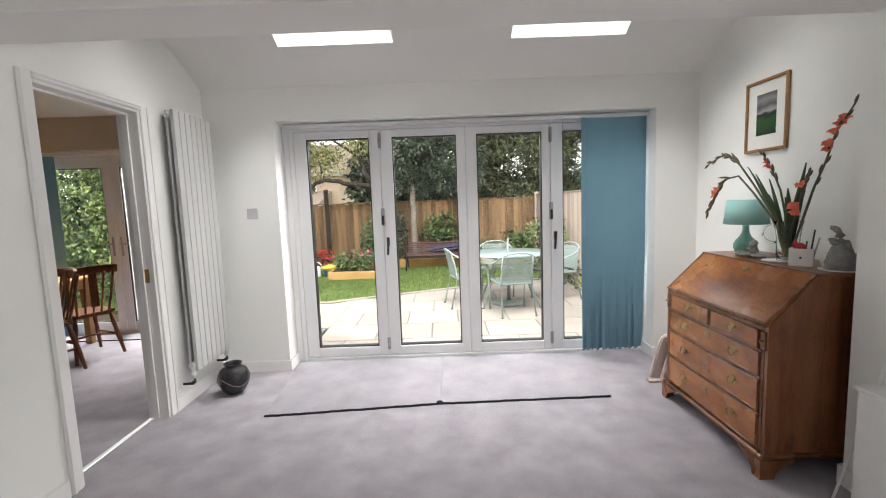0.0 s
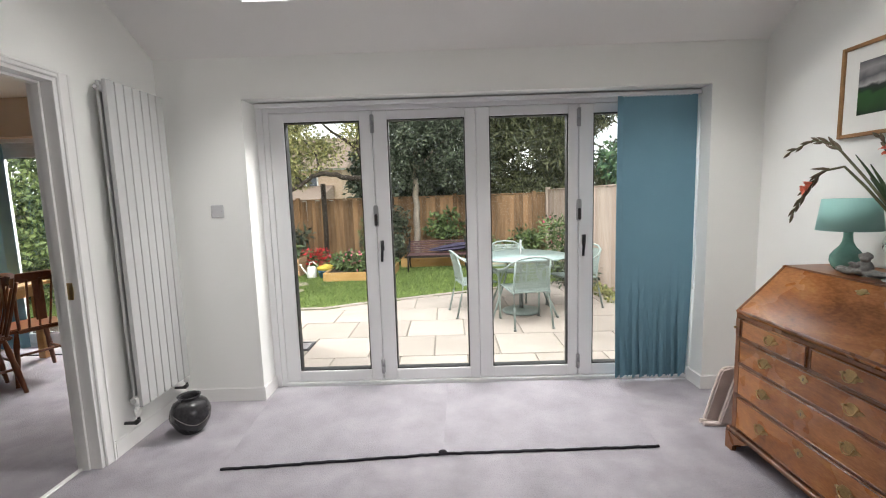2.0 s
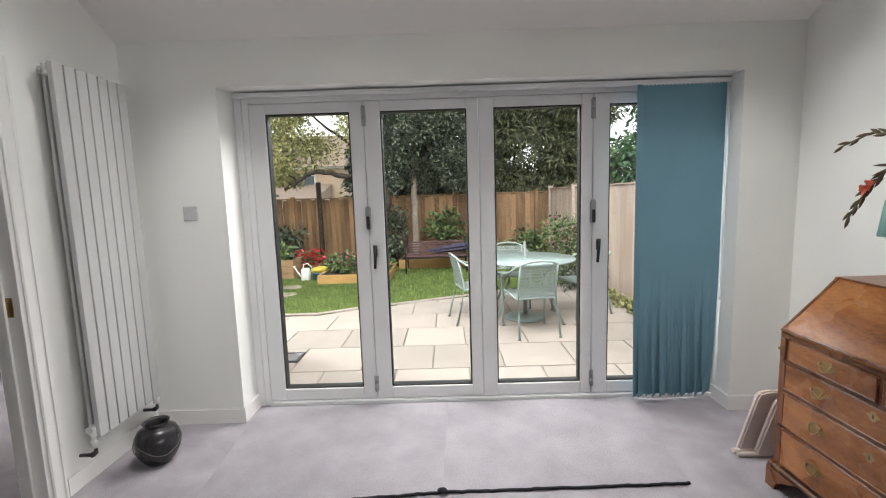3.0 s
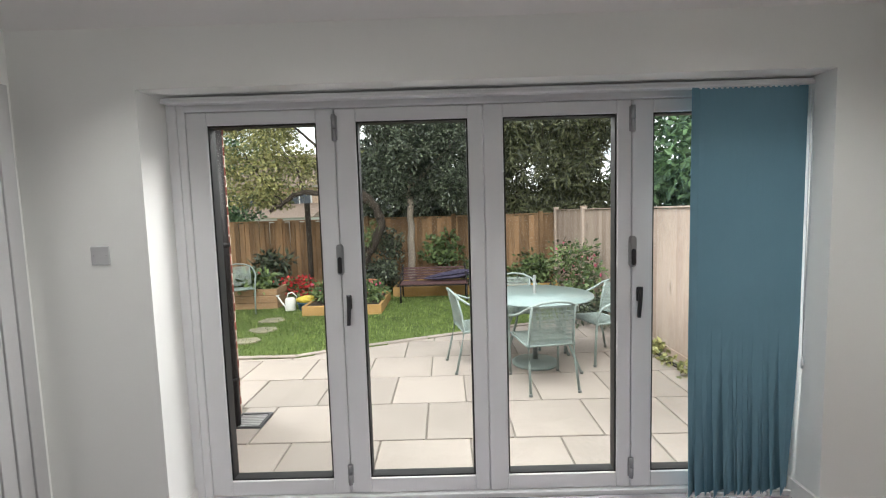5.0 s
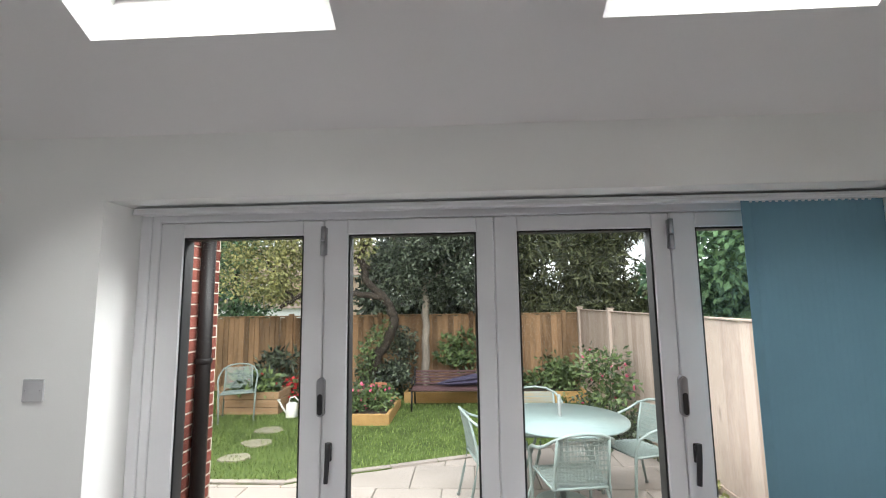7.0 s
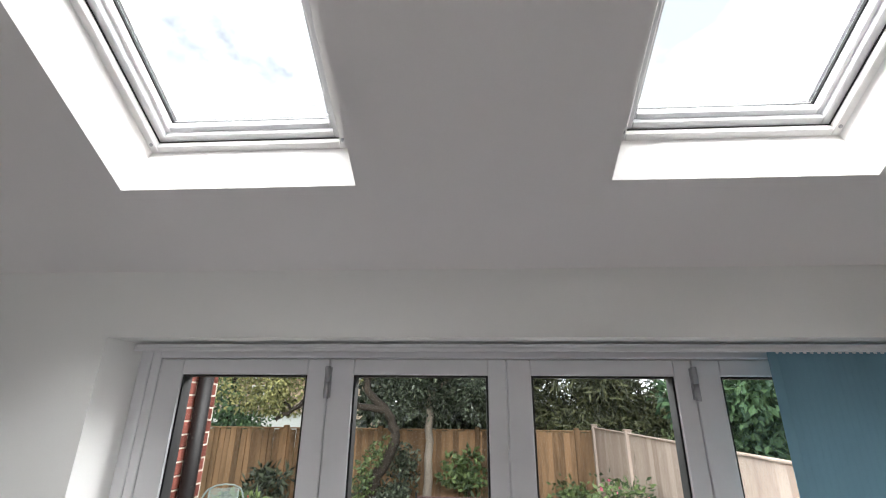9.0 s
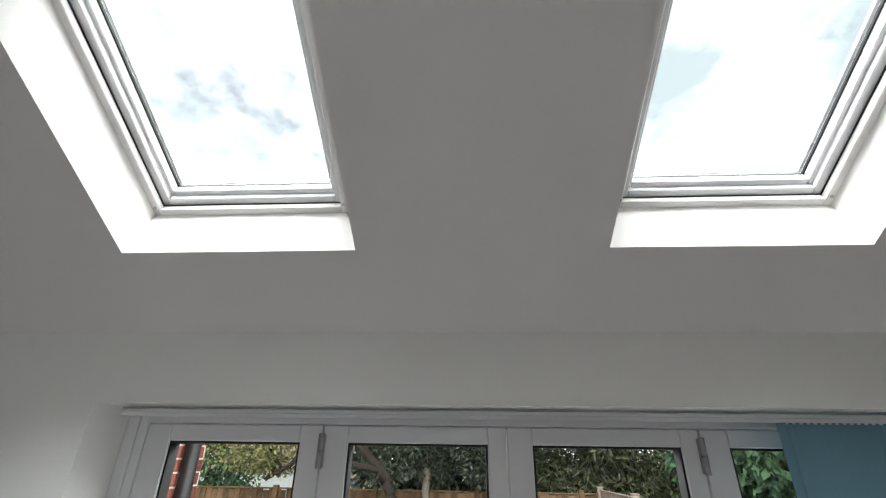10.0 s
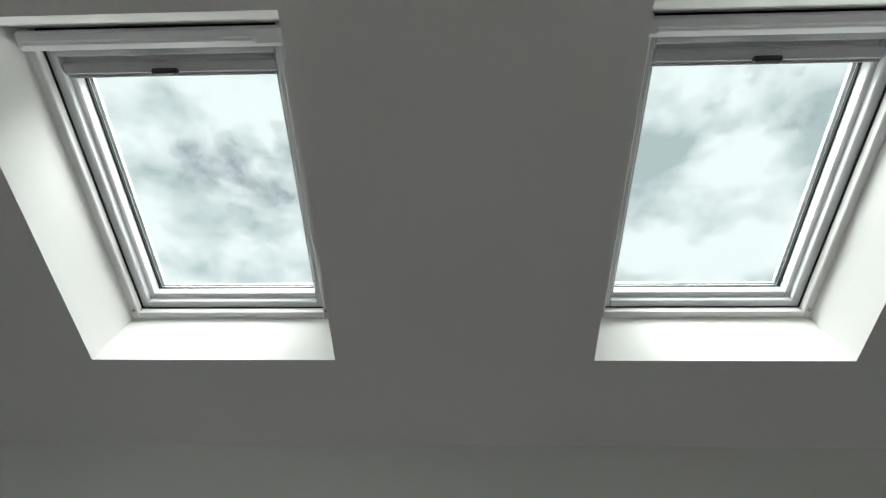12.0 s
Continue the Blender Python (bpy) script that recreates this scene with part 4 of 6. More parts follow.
part("base", bm, TEALGLAZE, lamp, "glazed turquoise base")
bm = bmesh.new()
tube(bm, [(0, 0, 0.2), (0, 0, 0.26)], 0.012, 10)
part("lamp_holder", bm, STEEL, lamp)
bm = bmesh.new()
seg = 40
prof = [(0.126, 0.195), (0.108, 0.345), (0.106, 0.345), (0.124, 0.195)]
rings = [[bm.verts.new((r * math.cos(2 * math.pi * k / seg), r * math.sin(2 * math.pi * k / seg), z)) for k in range(seg)] for r, z in prof]
for i in range(4):
    a, b = rings[i], rings[(i + 1) % 4]
    for k in range(seg):
        f = bm.faces.new((a[k], a[(k + 1) % seg], b[(k + 1) % seg], b[k]))
        f.smooth = i in (0, 2)
part("shade", bm, TEALSHADE, lamp, "turquoise fabric drum shade")

# glass jug of gladioli
GV = Vector((2.20, 2.745, T + 0.0071))
jug = empty("glass_jug", pose(*GV), "clear glass jug holding gladiolus stems in water", "jug")
bm = bmesh.new()
lathe(bm, [(0.047, 0.0), (0.052, 0.004), (0.053, 0.06), (0.056, 0.14), (0.062, 0.19), (0.069, 0.22), (0.067, 0.222), (0.065, 0.22), (0.058, 0.19), (0.052, 0.14), (0.049, 0.06), (0.045, 0.014), (0.005, 0.012)], 40)
jb = part("body", bm, CLEAR, jug)
jb.visible_shadow = False
bm = bmesh.new()
tube(bm, [(-0.62 * r, 0.78 * r, z) for r, z in [(0.058 + 0.062 * math.sin(math.pi * k / 16) ** 0.8, 0.15 + 0.052 * math.cos(math.pi * k / 16)) for k in range(17)]], 0.0065, 10)
jh = part("handle", bm, CLEAR, jug)
jh.visible_shadow = False

gl = empty("gladioli", pose(GV.x, GV.y, GV.z + 0.012), "bunch of fading coral gladioli with arching stems in a glass jug", "flowers")
STEMS = [
    ([(0, 0.0, 0.0), (-0.01, 0.085, 0.22), (-0.02, 0.25, 0.41), (-0.03, 0.38, 0.55), (-0.03, 0.45, 0.60), (-0.04, 0.54, 0.622), (-0.05, 0.68, 0.575)], 0.5, 0),
    ([(0, 0.01, 0.0), (-0.03, 0.08, 0.22), (-0.07, 0.2, 0.38), (-0.10, 0.28, 0.475), (-0.13, 0.36, 0.46), (-0.14, 0.44, 0.37), (-0.15, 0.505, 0.25)], 0.6, 1),
    ([(0, 0.01, 0.0), (0.02, 0.04, 0.2), (0.03, 0.11, 0.38), (0.03, 0.18, 0.5), (0.02, 0.25, 0.6)], 0.6, 2),
    ([(0, -0.01, 0.0), (0.0, -0.08, 0.18), (0.0, -0.153, 0.385), (0.0, -0.218, 0.515), (0.0, -0.265, 0.65), (0.0, -0.36, 0.77)], 0.42, 2),
    ([(0, -0.01, 0.0), (-0.03, -0.055, 0.16), (-0.04, -0.115, 0.29), (-0.04, -0.135, 0.39), (-0.04, -0.17, 0.46)], 0.6, 3),
]


def tube_var(bm, pts, radii, seg=10):
    """A turned bar whose radius varies along it."""
    start = len(bm.verts)
    tube(bm, pts, 1.0, seg)
    bm.verts.ensure_lookup_table()
    for k, (p, r) in enumerate(zip(pts, radii)):
        for v in bm.verts[start + k * seg:start + (k + 1) * seg]:
            v.co = Vector(p) + (v.co - Vector(p)) * r


def along(pts, f):
    n = len(pts) - 1
    i = min(int(f * n), n - 1)
    g = f * n - i
    a, b = Vector(pts[i]), Vector(pts[i + 1])
    return a.lerp(b, g), (b - a).normalized()


def floret(bm, p, d, size, rnd):
    """A funnel of six petals."""
    side = d.cross(Vector((0, 0, 1)))
    side = side.normalized() if side.length > 0.1 else Vector((1, 0, 0))
    out = (d * (0.8 if size < 0.045 else -0.7) + side * rnd.uniform(-0.6, 0.6) + Vector((-0.6, 0, 0.1))).normalized()
    u = out.orthogonal().normalized()
    w = out.cross(u)
    for k in range(6):
        a = 2 * math.pi * k / 6 + rnd.uniform(-0.2, 0.2)
        r = math.cos(a) * u + math.sin(a) * w
        t = (-math.sin(a) * u + math.cos(a) * w) * size * 0.32
        g = rnd.uniform(0.75, 1.15)
        p1 = p + out * size * 0.45 + r * size * 0.2
        p2 = p + (out * size * 0.85 + r * size * 0.5) * g
        p3 = p + (out * size * 0.95 + r * size * 0.75) * g - Vector((0, 0, size * 0.12))
        v = [bm.verts.new(q) for q in (p, p1 - t * 0.7, p1 + t * 0.7, p2 - t, p2 + t, p3)]
        for q in ((0, 1, 2), (1, 3, 4, 2), (3, 5, 4)):
            bm.faces.new([v[i] for i in q]).smooth = True


rnd = random.Random(3)
for pts, bloom, style in STEMS:
    fine = [along(pts, k / 24)[0] for k in range(25)]
    bm = bmesh.new()
    tube(bm, fine, 0.0072, 8, r_end=0.0038)
    stem = part("stem", bm, STEM, gl)
    n = 12 if style < 2 else 8
    for k in range(n):
        f = bloom + (0.99 - bloom) * k / (n - 1)
        p, d = along(pts, f)
        s = (0.058 if style < 2 else 0.042) * (1 - 0.35 * k / n) * rnd.uniform(0.8, 1.15)
        side = (d.cross(Vector((1, 0, 0))).normalized() * (0.5 if k % 2 else -0.5) + d).normalized()
        bm = bmesh.new()
        tube_var(bm, [p, p + side * s * 0.4 + d * s * 0.15, p + side * s * 0.6 + d * s * 0.4, p + side * s * 0.8 + d * s * 0.65], [0.0035, 0.0072, 0.0062, 0.0012], 6)
        part("bud", bm, BUD, stem)
    where = {0: [], 1: [0.76, 0.8], 2: [0.76, 0.8, 0.86] if bloom > 0.5 else [0.66, 0.7, 0.78, 0.83, 0.87], 3: [0.53, 0.5, 0.56, 0.76]}[style]
    for f in where:
        bm = bmesh.new()
        p, d = along(pts, f)
        floret(bm, p, d, {1: 0.036, 2: 0.04 if bloom < 0.5 else 0.028, 3: 0.05 if f < 0.7 else 0.034}[style], rnd)
        bmesh.ops.remove_doubles(bm, verts=bm.verts, dist=0.0005)
        part("floret", bm, PETAL, stem, "coral red petals")
for k, (lean_y, lean_x, h, w) in enumerate([(0.33, -0.02, 0.53, 0.013), (0.23, -0.03, 0.48, 0.015), (0.15, 0.0, 0.45, 0.014), (0.12, -0.04, 0.36, 0.014), (-0.02, -0.03, 0.39, 0.023), (-0.11, 0.0, 0.52, 0.018), (-0.13, -0.03, 0.46, 0.014), (0.06, 0.02, 0.34, 0.016), (-0.06, -0.05, 0.33, 0.017), (0.27, 0.0, 0.42, 0.012)]):
    bm = bmesh.new()
    left, right, mids = [], [], []
    for j in range(9):
        f = j / 8
        p = Vector((lean_x * f ** 1.4, lean_y * f ** 1.3 + 0.012 * (k % 3 - 1), h * f))
        ww = w * (0.32 + 1.3 * f) * (1 - f ** 2.4) + 0.0006
        left.append(bm.verts.new(p + Vector((0.003 - 0.6 * ww, 0.8 * ww, 0))))
        mids.append(bm.verts.new(p + Vector((-0.003, 0, 0))))
        right.append(bm.verts.new(p + Vector((0.003 + 0.6 * ww, -0.8 * ww, 0))))
    for j in range(8):
        bm.faces.new((left[j], mids[j], mids[j + 1], left[j + 1]))
        bm.faces.new((mids[j], right[j], right[j + 1], mids[j + 1]))
    part("leaf", bm, GLEAF, gl)
tagged(gl, "bunch of fading coral gladioli with sword leaves in a glass jug", "flowers")


def blob_statue(bm, lumps, rough=0.006, seed=0):
    """Rounded lumps joined into one modelled figure."""
    for c, r, s in lumps:
        q = bmesh.ops.create_icosphere(bm, subdivisions=3, radius=r)
        for v in q["verts"]:
            p = Vector((v.co.x * s[0], v.co.y * s[1], v.co.z * s[2]))
            v.co = p + Vector(c) + p.normalized() * rough * noise.noise(p * 40 + Vector((seed, 0, 0)))
    for f in bm.faces:
        f.smooth = True


bm = bmesh.new()
blob_statue(bm, [((0.005, -0.015, 0.04), 0.03, (0.75, 1.1, 1.05)), ((0.0, -0.012, 0.08), 0.02, (1, 1.1, 1)), ((0.008, -0.024, 0.09), 0.015, (1, 1.1, 0.9)), ((-0.005, 0.012, 0.02), 0.026, (1, 1.7, 0.75)), ((-0.015, 0.065, 0.018), 0.013, (1, 3.6, 0.9)), ((-0.03, 0.05, 0.013), 0.012, (1, 3.8, 0.9)), ((-0.018, 0.015, 0.048), 0.009, (1, 3.0, 1)), ((0.012, -0.055, 0.014), 0.028, (1.2, 2.0, 0.5))], 0.011, seed=2)
fig = tagged(part("figurine", bm, PEWTER, m=pose(2.13, 2.94, T + 0.003)), "small grey pewter figurine reclining on the bureau top", "figurine")
fuse = fig.modifiers.new("fuse", "REMESH")
fuse.mode, fuse.voxel_size, fuse.use_smooth_shade = "VOXEL", 0.003, True
bm = bmesh.new()
lathe(bm, [(0.05, 0.0), (0.082, 0.004), (0.085, 0.008), (0.05, 0.008)], 28)
tagged(part("saucer", bm, WHITEENAMEL, m=pose(2.2, 2.415, T)), "thin white saucer under a grey goose ornament", "saucer")
bm = bmesh.new()
lathe(bm, [(0.03, 0.0), (0.062, 0.0), (0.065, 0.006), (0.061, 0.022), (0.064, 0.026), (0.062, 0.031), (0.064, 0.036), (0.059, 0.042), (0.051, 0.075), (0.04, 0.105), (0.03, 0.124), (0.014, 0.13)], 28)
tube_var(bm, [(0, 0, 0.112), (-0.002, 0.003, 0.135), (-0.004, 0.006, 0.16), (-0.006, 0.01, 0.178), (-0.01, 0.018, 0.19), (-0.016, 0.03, 0.199), (-0.022, 0.043, 0.208)], [0.03, 0.028, 0.021, 0.011, 0.015, 0.012, 0.004], 14)
blob_statue(bm, [((-0.022, 0.022, 0.142), 0.013, (1, 1.7, 0.8)), ((-0.03, 0.006, 0.13), 0.011, (1.2, 1.8, 0.9)), ((0.004, -0.024, 0.118), 0.018, (1, 1, 1.5)), ((-0.012, 0.034, 0.198), 0.013, (0.8, 1.2, 0.7))], 0.006, seed=7)
tagged(part("ornament", bm, PEWTER, m=pose(2.2, 2.412, T + 0.0085)), "grey cloaked goose ornament standing on a white saucer", "ornament")

cb = empty("card_box", pose(2.16, 2.60, T, rz=45), "small white square card box with a dark dot", "box")
bm = bmesh.new()
for a, b in (((-0.03, -0.05, 0), (-0.027, 0.05, 0.092)), ((0.027, -0.05, 0), (0.03, 0.05, 0.092)), ((-0.027, -0.05, 0), (0.027, -0.047, 0.092)), ((-0.027, 0.047, 0), (0.027, 0.05, 0.092)), ((-0.027, -0.047, 0), (0.027, 0.047, 0.003))):
    box(bm, a, b)
part("box_body", bm, PAPER, cb)
bm = bmesh.new()
slab(bm, [(0.006 * math.cos(a), 0.045 + 0.006 * math.sin(a)) for a in [k * math.pi / 8 for k in range(16)]], 0, -0.0312, -0.0302)
part("dot", bm, DARKMETAL, cb)
for k, (y, lean, h, mt) in enumerate([(-0.03, -0.02, 0.19, DARKMETAL), (-0.04, -0.03, 0.15, STEEL), (-0.01, -0.01, 0.13, BUD)]):
    bm = bmesh.new()
    tube(bm, [(0.01, y, 0.003), (0.01, y + lean, h)], 0.004, 8)
    tagged(part("pen", bm, mt, m=pose(2.16, 2.60, T, rz=45)), "slim pen standing in the white card box", "pen", group="pens in the card box")
bm = bmesh.new()
blob_statue(bm, [((0, 0.005, 0.098), 0.022, (0.9, 1.1, 1.1)), ((0, 0.026, 0.112), 0.013, (0.9, 0.8, 2.0))], seed=4)
box(bm, (-0.02, -0.012, 0.003), (0.02, 0.036, 0.09))
tagged(part("red_pincushion", bm, REDCLOTH, m=pose(2.16, 2.60, T, rz=45)), "red fabric pincushion poking out of a card box", "pincushion")
bm = bmesh.new()
lathe(bm, [(0.02, 0.0), (0.034, 0.008), (0.04, 0.035), (0.034, 0.06), (0.02, 0.074), (0.014, 0.078), (0.012, 0.07)], 24)
tagged(part("small_pot", bm, WHITEENAMEL, m=pose(2.24, 2.52, T)), "small white glazed round pot on the bureau", "pot")
bm = boxes(((-0.03, -0.06, 0), (0.03, 0.06, 0.008)), ((-0.026, -0.055, 0.008), (0.026, 0.055, 0.06)), ((-0.03, -0.06, 0.06), (0.03, 0.06, 0.068)), bevel=0.003)
tagged(part("trinket_box", bm, PEWTER, m=pose(2.33, 2.53, T)), "small pewter trinket box against the wall", "box")
bm = bmesh.new()
lathe(bm, [(0.045, 0.0), (0.078, 0.004), (0.08, 0.007), (0.01, 0.007)], 28)
cst = tagged(part("coaster", bm, WHITEENAMEL, m=pose(2.165, 2.765, T)), "thin pale round coaster under the glass jug", "coaster")

# folded padded seat leaning behind the bureau
cu = empty("folding_stool", pose(1.98, 3.42, 0), "folded stool with beige padded panels beside the bureau", "stool")
for k in range(2):
    bm = bmesh.new()
    x0, h = -0.17 + 0.06 * k, 0.37 - 0.02 * k
    slab(bm, [(x0, 0.02), (0.25, 0.02), (0.27, h), (x0 + 0.11, h), (x0 + 0.075, h - 0.012), (x0 + 0.06, h - 0.045)], 1, 0.0, 0.032)
    bmesh.ops.bevel(bm, geom=list(bm.edges), offset=0.009, segments=3, affect="EDGES")
    bmesh.ops.rotate(bm, verts=bm.verts, matrix=Matrix.Rotation(radians(7), 3, "X"))
    bmesh.ops.translate(bm, verts=bm.verts, vec=(0, 0.11 - 0.05 * k, 0))
    part("padded_panel", bm, BEIGE, cu)
for y in (0.12, 0.08):
    bm = bmesh.new()
    tube(bm, [(-0.19, y, 0.013), (0.24, y, 0.013)], 0.013, 10)
    part("foot_bar", bm, BEIGE, cu)

# thin pole leaning on the pier
bm = bmesh.new()
tube(bm, [(1.985, 2.15, 0.006), (2.06, 2.11, 0.4), (2.143, 2.06, 0.83)], 0.006, 8)
tagged(part("pole", bm, WHITEENAMEL), "thin white pole leaning against the wall pier", "pole")
# low white cabinet by the pier
cab = empty("low_cabinet", pose(2.15, 1.85, 0), "low pale painted cabinet standing against the wall pier", "cabinet")
part("body", boxes(((-0.14, -0.25, 0.02), (-0.005, 0.24, 0.56)), bevel=0.003), WHITEENAMEL, cab)
part("top", boxes(((-0.15, -0.26, 0.56), (-0.005, 0.25, 0.58)), bevel=0.004), WHITEENAMEL, cab)
part("plinth", boxes(((-0.12, -0.24, 0.0), (-0.005, 0.23, 0.02))), WHITEENAMEL, cab)

# ---- dining room ----
FD = empty("door_3", None, "white glazed garden doors of the dining room, closed", "garden door", kind="structure")
FX0, FX1, FY = -4.30, -2.64, 5.38
bm = boxes(((FX0, FY, 0), (FX0 + 0.06, FY + 0.08, 2.1)), ((FX1 - 0.06, FY, 0), (FX1, FY + 0.08, 2.1)), ((FX0 + 0.06, FY, 2.04), (FX1 - 0.06, FY + 0.08, 2.1)), ((FX0 + 0.06, FY, 0), (FX1 - 0.06, FY + 0.08, 0.05)), bevel=0.004)
part("door_frame", bm, UPVC, FD)
mid = (FX0 + FX1) / 2
for x0, x1, hx in ((FX0 + 0.06, mid, -1), (mid, FX1 - 0.06, 1)):
    bm = boxes(((x0 + .002, FY - 0.01, 0.05), (x0 + 0.1, FY + 0.06, 2.04)), ((x1 - 0.1, FY - 0.01, 0.05), (x1 - 0.002, FY + 0.06, 2.04)), ((x0 + 0.1, FY - 0.01, 0.05), (x1 - 0.1, FY + 0.06, 0.15)), ((x0 + 0.1, FY - 0.01, 1.94), (x1 - 0.1, FY + 0.06, 2.04)), bevel=0.004)
    lf = part("door_leaf", bm, UPVC, FD)
    bm = boxes(((x0 + 0.1, FY, 0.15), (x0 + 0.108, FY + 0.02, 1.94)), ((x1 - 0.108, FY, 0.15), (x1 - 0.1, FY + 0.02, 1.94)), ((x0 + 0.108, FY, 0.15), (x1 - 0.108, FY + 0.02, 0.158)), ((x0 + 0.108, FY, 1.932), (x1 - 0.108, FY + 0.02, 1.94)))
    part("gasket", bm, GASKET, lf)
    pn = part("pane", boxes(((x0 + 0.096, FY + 0.02, 0.146), (x1 - 0.096, FY + 0.026, 1.944))), GLASS, lf)
    pn.visible_shadow = False
    hxx = mid + hx * 0.05
    bm = boxes(((hxx - 0.014, FY - 0.02, 0.93), (hxx + 0.014, FY - 0.01, 1.15)), bevel=0.004)
    tube(bm, [(hxx, FY - 0.02, 1.07), (hxx, FY - 0.05, 1.07), (hxx + hx * 0.1, FY - 0.055, 1.07)], 0.009, 10)
    part("door_handle", bm, STEEL, lf, "satin steel lever handle")
db = empty("vertical_blind", pose(-4.05, 5.2, 0), "blue fabric vertical blind drawn back at the dining room doors", "blind")
wpart("head_rail", boxes(((FX0 + 0.02, 5.18, 2.06), (FX1, 5.24, 2.098)), bevel=0.004), UPVC, db)
for k in range(7):
    x = -4.25 + k * 0.041
    bm = boxes(((-0.045, -0.001, 0.05), (0.045, 0.001, 2.062)))
    bmesh.ops.rotate(bm, verts=bm.verts, matrix=Matrix.Rotation(radians(35 + 5 * (k % 3)), 3, "Z"))
    bmesh.ops.translate(bm, verts=bm.verts, vec=(x, 5.21, 0))
    wpart("slat", bm, BLUE, db)


def pine_chair(m):
    ch = empty("dining_chair", None, "orange-brown stained pine farmhouse chair with a turned-spindle back", "chair", "chairs round the dining table")
    bm = boxes(((-0.21, -0.2, 0.425), (0.21, 0.21, 0.46)))
    bmesh.ops.bevel(bm, geom=[e for e in bm.edges if abs(e.verts[0].co.z - e.verts[1].co.z) > 0.01], offset=0.06, segments=4, affect="EDGES")
    bmesh.ops.bevel(bm, geom=[e for e in bm.edges if abs(e.verts[0].co.z - e.verts[1].co.z) < 0.001], offset=0.008, segments=2, affect="EDGES")
    part("seat", bm, CHAIRWOOD, ch)
    for sx in (-1, 1):
        for sy in (-1, 1):
            bm = bmesh.new()
            top, bot = Vector((sx * 0.15, sy * 0.15, 0.43)), Vector((sx * 0.21, sy * 0.22, 0.0))
            pts = [top.lerp(bot, k / 8) for k in range(9)]
            rad_ = [0.014, 0.018, 0.022, 0.018, 0.022, 0.022, 0.018, 0.016, 0.014]
            tube_var(bm, pts, rad_)
            part("leg", bm, CHAIRWOOD, ch)
    for a, b in (((-0.18, -0.18, 0.2), (-0.18, 0.18, 0.2)), ((0.18, -0.18, 0.2), (0.18, 0.18, 0.2)), ((-0.18, 0.0, 0.2), (0.18, 0.0, 0.2))):
        bm = bmesh.new()
        tube(bm, [a, ((a[0] + b[0]) / 2, (a[1] + b[1]) / 2, a[2]), b], 0.011, 8)
        part("stretcher", bm, CHAIRWOOD, ch)
    for k in range(5):
        x = -0.15 + k * 0.075
        bm = bmesh.new()
        tube(bm, [(x * 0.9, -0.17, 0.455), (x, -0.205, 0.6), (x * 1.05, -0.235, 0.74), (x * 1.1, -0.265, 0.87)], 0.012 if k in (0, 4) else 0.009, 8)
        if k == 2:
            bmm = boxes(((-0.035, -0.232, 0.52), (0.035, -0.214, 0.86)), bevel=0.004)
            part("splat", bmm, CHAIRWOOD, ch)
        part("spindle", bm, CHAIRWOOD, ch)
    bm = bmesh.new()
    n = 10
    outline = []
    for k in range(n + 1):
        f = k / n * 2 - 1
        outline.append((f * 0.22, 0.93 - 0.02 * f * f))
    outline += [(f * 0.22, 0.835 + 0.02 * (1 - abs(f))) for f in [1 - 2 * k / n for k in range(n + 1)]]
    slab(bm, outline, 1, -0.012, 0.012)
    for v in bm.verts:
        v.co.y += -0.262 + 0.9 * v.co.x ** 2 - 0.15 * (v.co.z - 0.86)
    part("crest_rail", bm, CHAIRWOOD, ch)
    ch.matrix_world = m
    return ch


pc = pine_chair(pose(-3.33, 4.62, 0, 0, 0, 64))
copy_thing(pc, pose(-3.36, 4.16, 0, 0, 0, 150))
dt = empty("dining_table", pose(-4.0, 4.7, 0), "honey pine dining table with square legs on the carpet", "table")
part("tabletop", boxes(((-0.62, -0.45, 0.715), (0.42, 0.45, 0.75)), bevel=0.008), TABLEWOOD, dt)
part("apron", boxes(((-0.55, -0.39, 0.62), (0.35, -0.365, 0.715)), ((-0.55, 0.365, 0.62), (0.35, 0.39, 0.715)), ((-0.55, -0.365, 0.62), (-0.525, 0.365, 0.715)), ((0.325, -0.365, 0.62), (0.35, 0.365, 0.715))), TABLEWOOD, dt)
for sx in (-0.55, 0.3):
    for sy in (-0.4, 0.33):
        part("leg", boxes(((sx, sy, 0), (sx + 0.07, sy + 0.07, 0.715)), bevel=0.005), TABLEWOOD, dt)
dm = empty("door_mat", pose(-3.3, 5.22, 0), "pale grey carpet mat with a dark edge before the dining doors", "mat")
part("mat_surface", boxes(((-0.7, -0.1, 0.0), (0.6, 0.14, 0.008))), MAT, dm)
part("edge", boxes(((-0.7, -0.112, 0.0), (0.6, -0.1, 0.009))), DARKCLOTH, dm)

# ---- dining room shell and outer walls ----
GROUND = -0.03
structure("dining_wall_north", boxes(((-5.6, 5.1, 0), (-4.3, 5.5, 2.7)), ((-4.3, 5.1, 2.1), (-2.64, 5.5, 2.7)), ((-2.64, 5.1, 0), (-1.75, 5.5, 2.7))), CREAM, "cream painted wall of the dining room", "wall")
structure("dining_ceiling", boxes(((-5.6, -3.6, 2.45), (XL - 0.13, 5.1, 2.6))), CEIL, "white flat dining room ceiling", "ceiling")
structure("dining_wall_west", boxes(((-5.8, -3.6, 0), (-5.6, 5.5, 2.7))), CREAM, "cream painted side wall of the dining room", "wall")
structure("dining_wall_east", boxes(((-1.79, YW, 0), (XL - 0.02, OUT, 2.7)), ((-1.79, OUT, 0), (-1.75, 5.1, 2.7))), CREAM, "cream painted wall beside the dining doors", "wall")
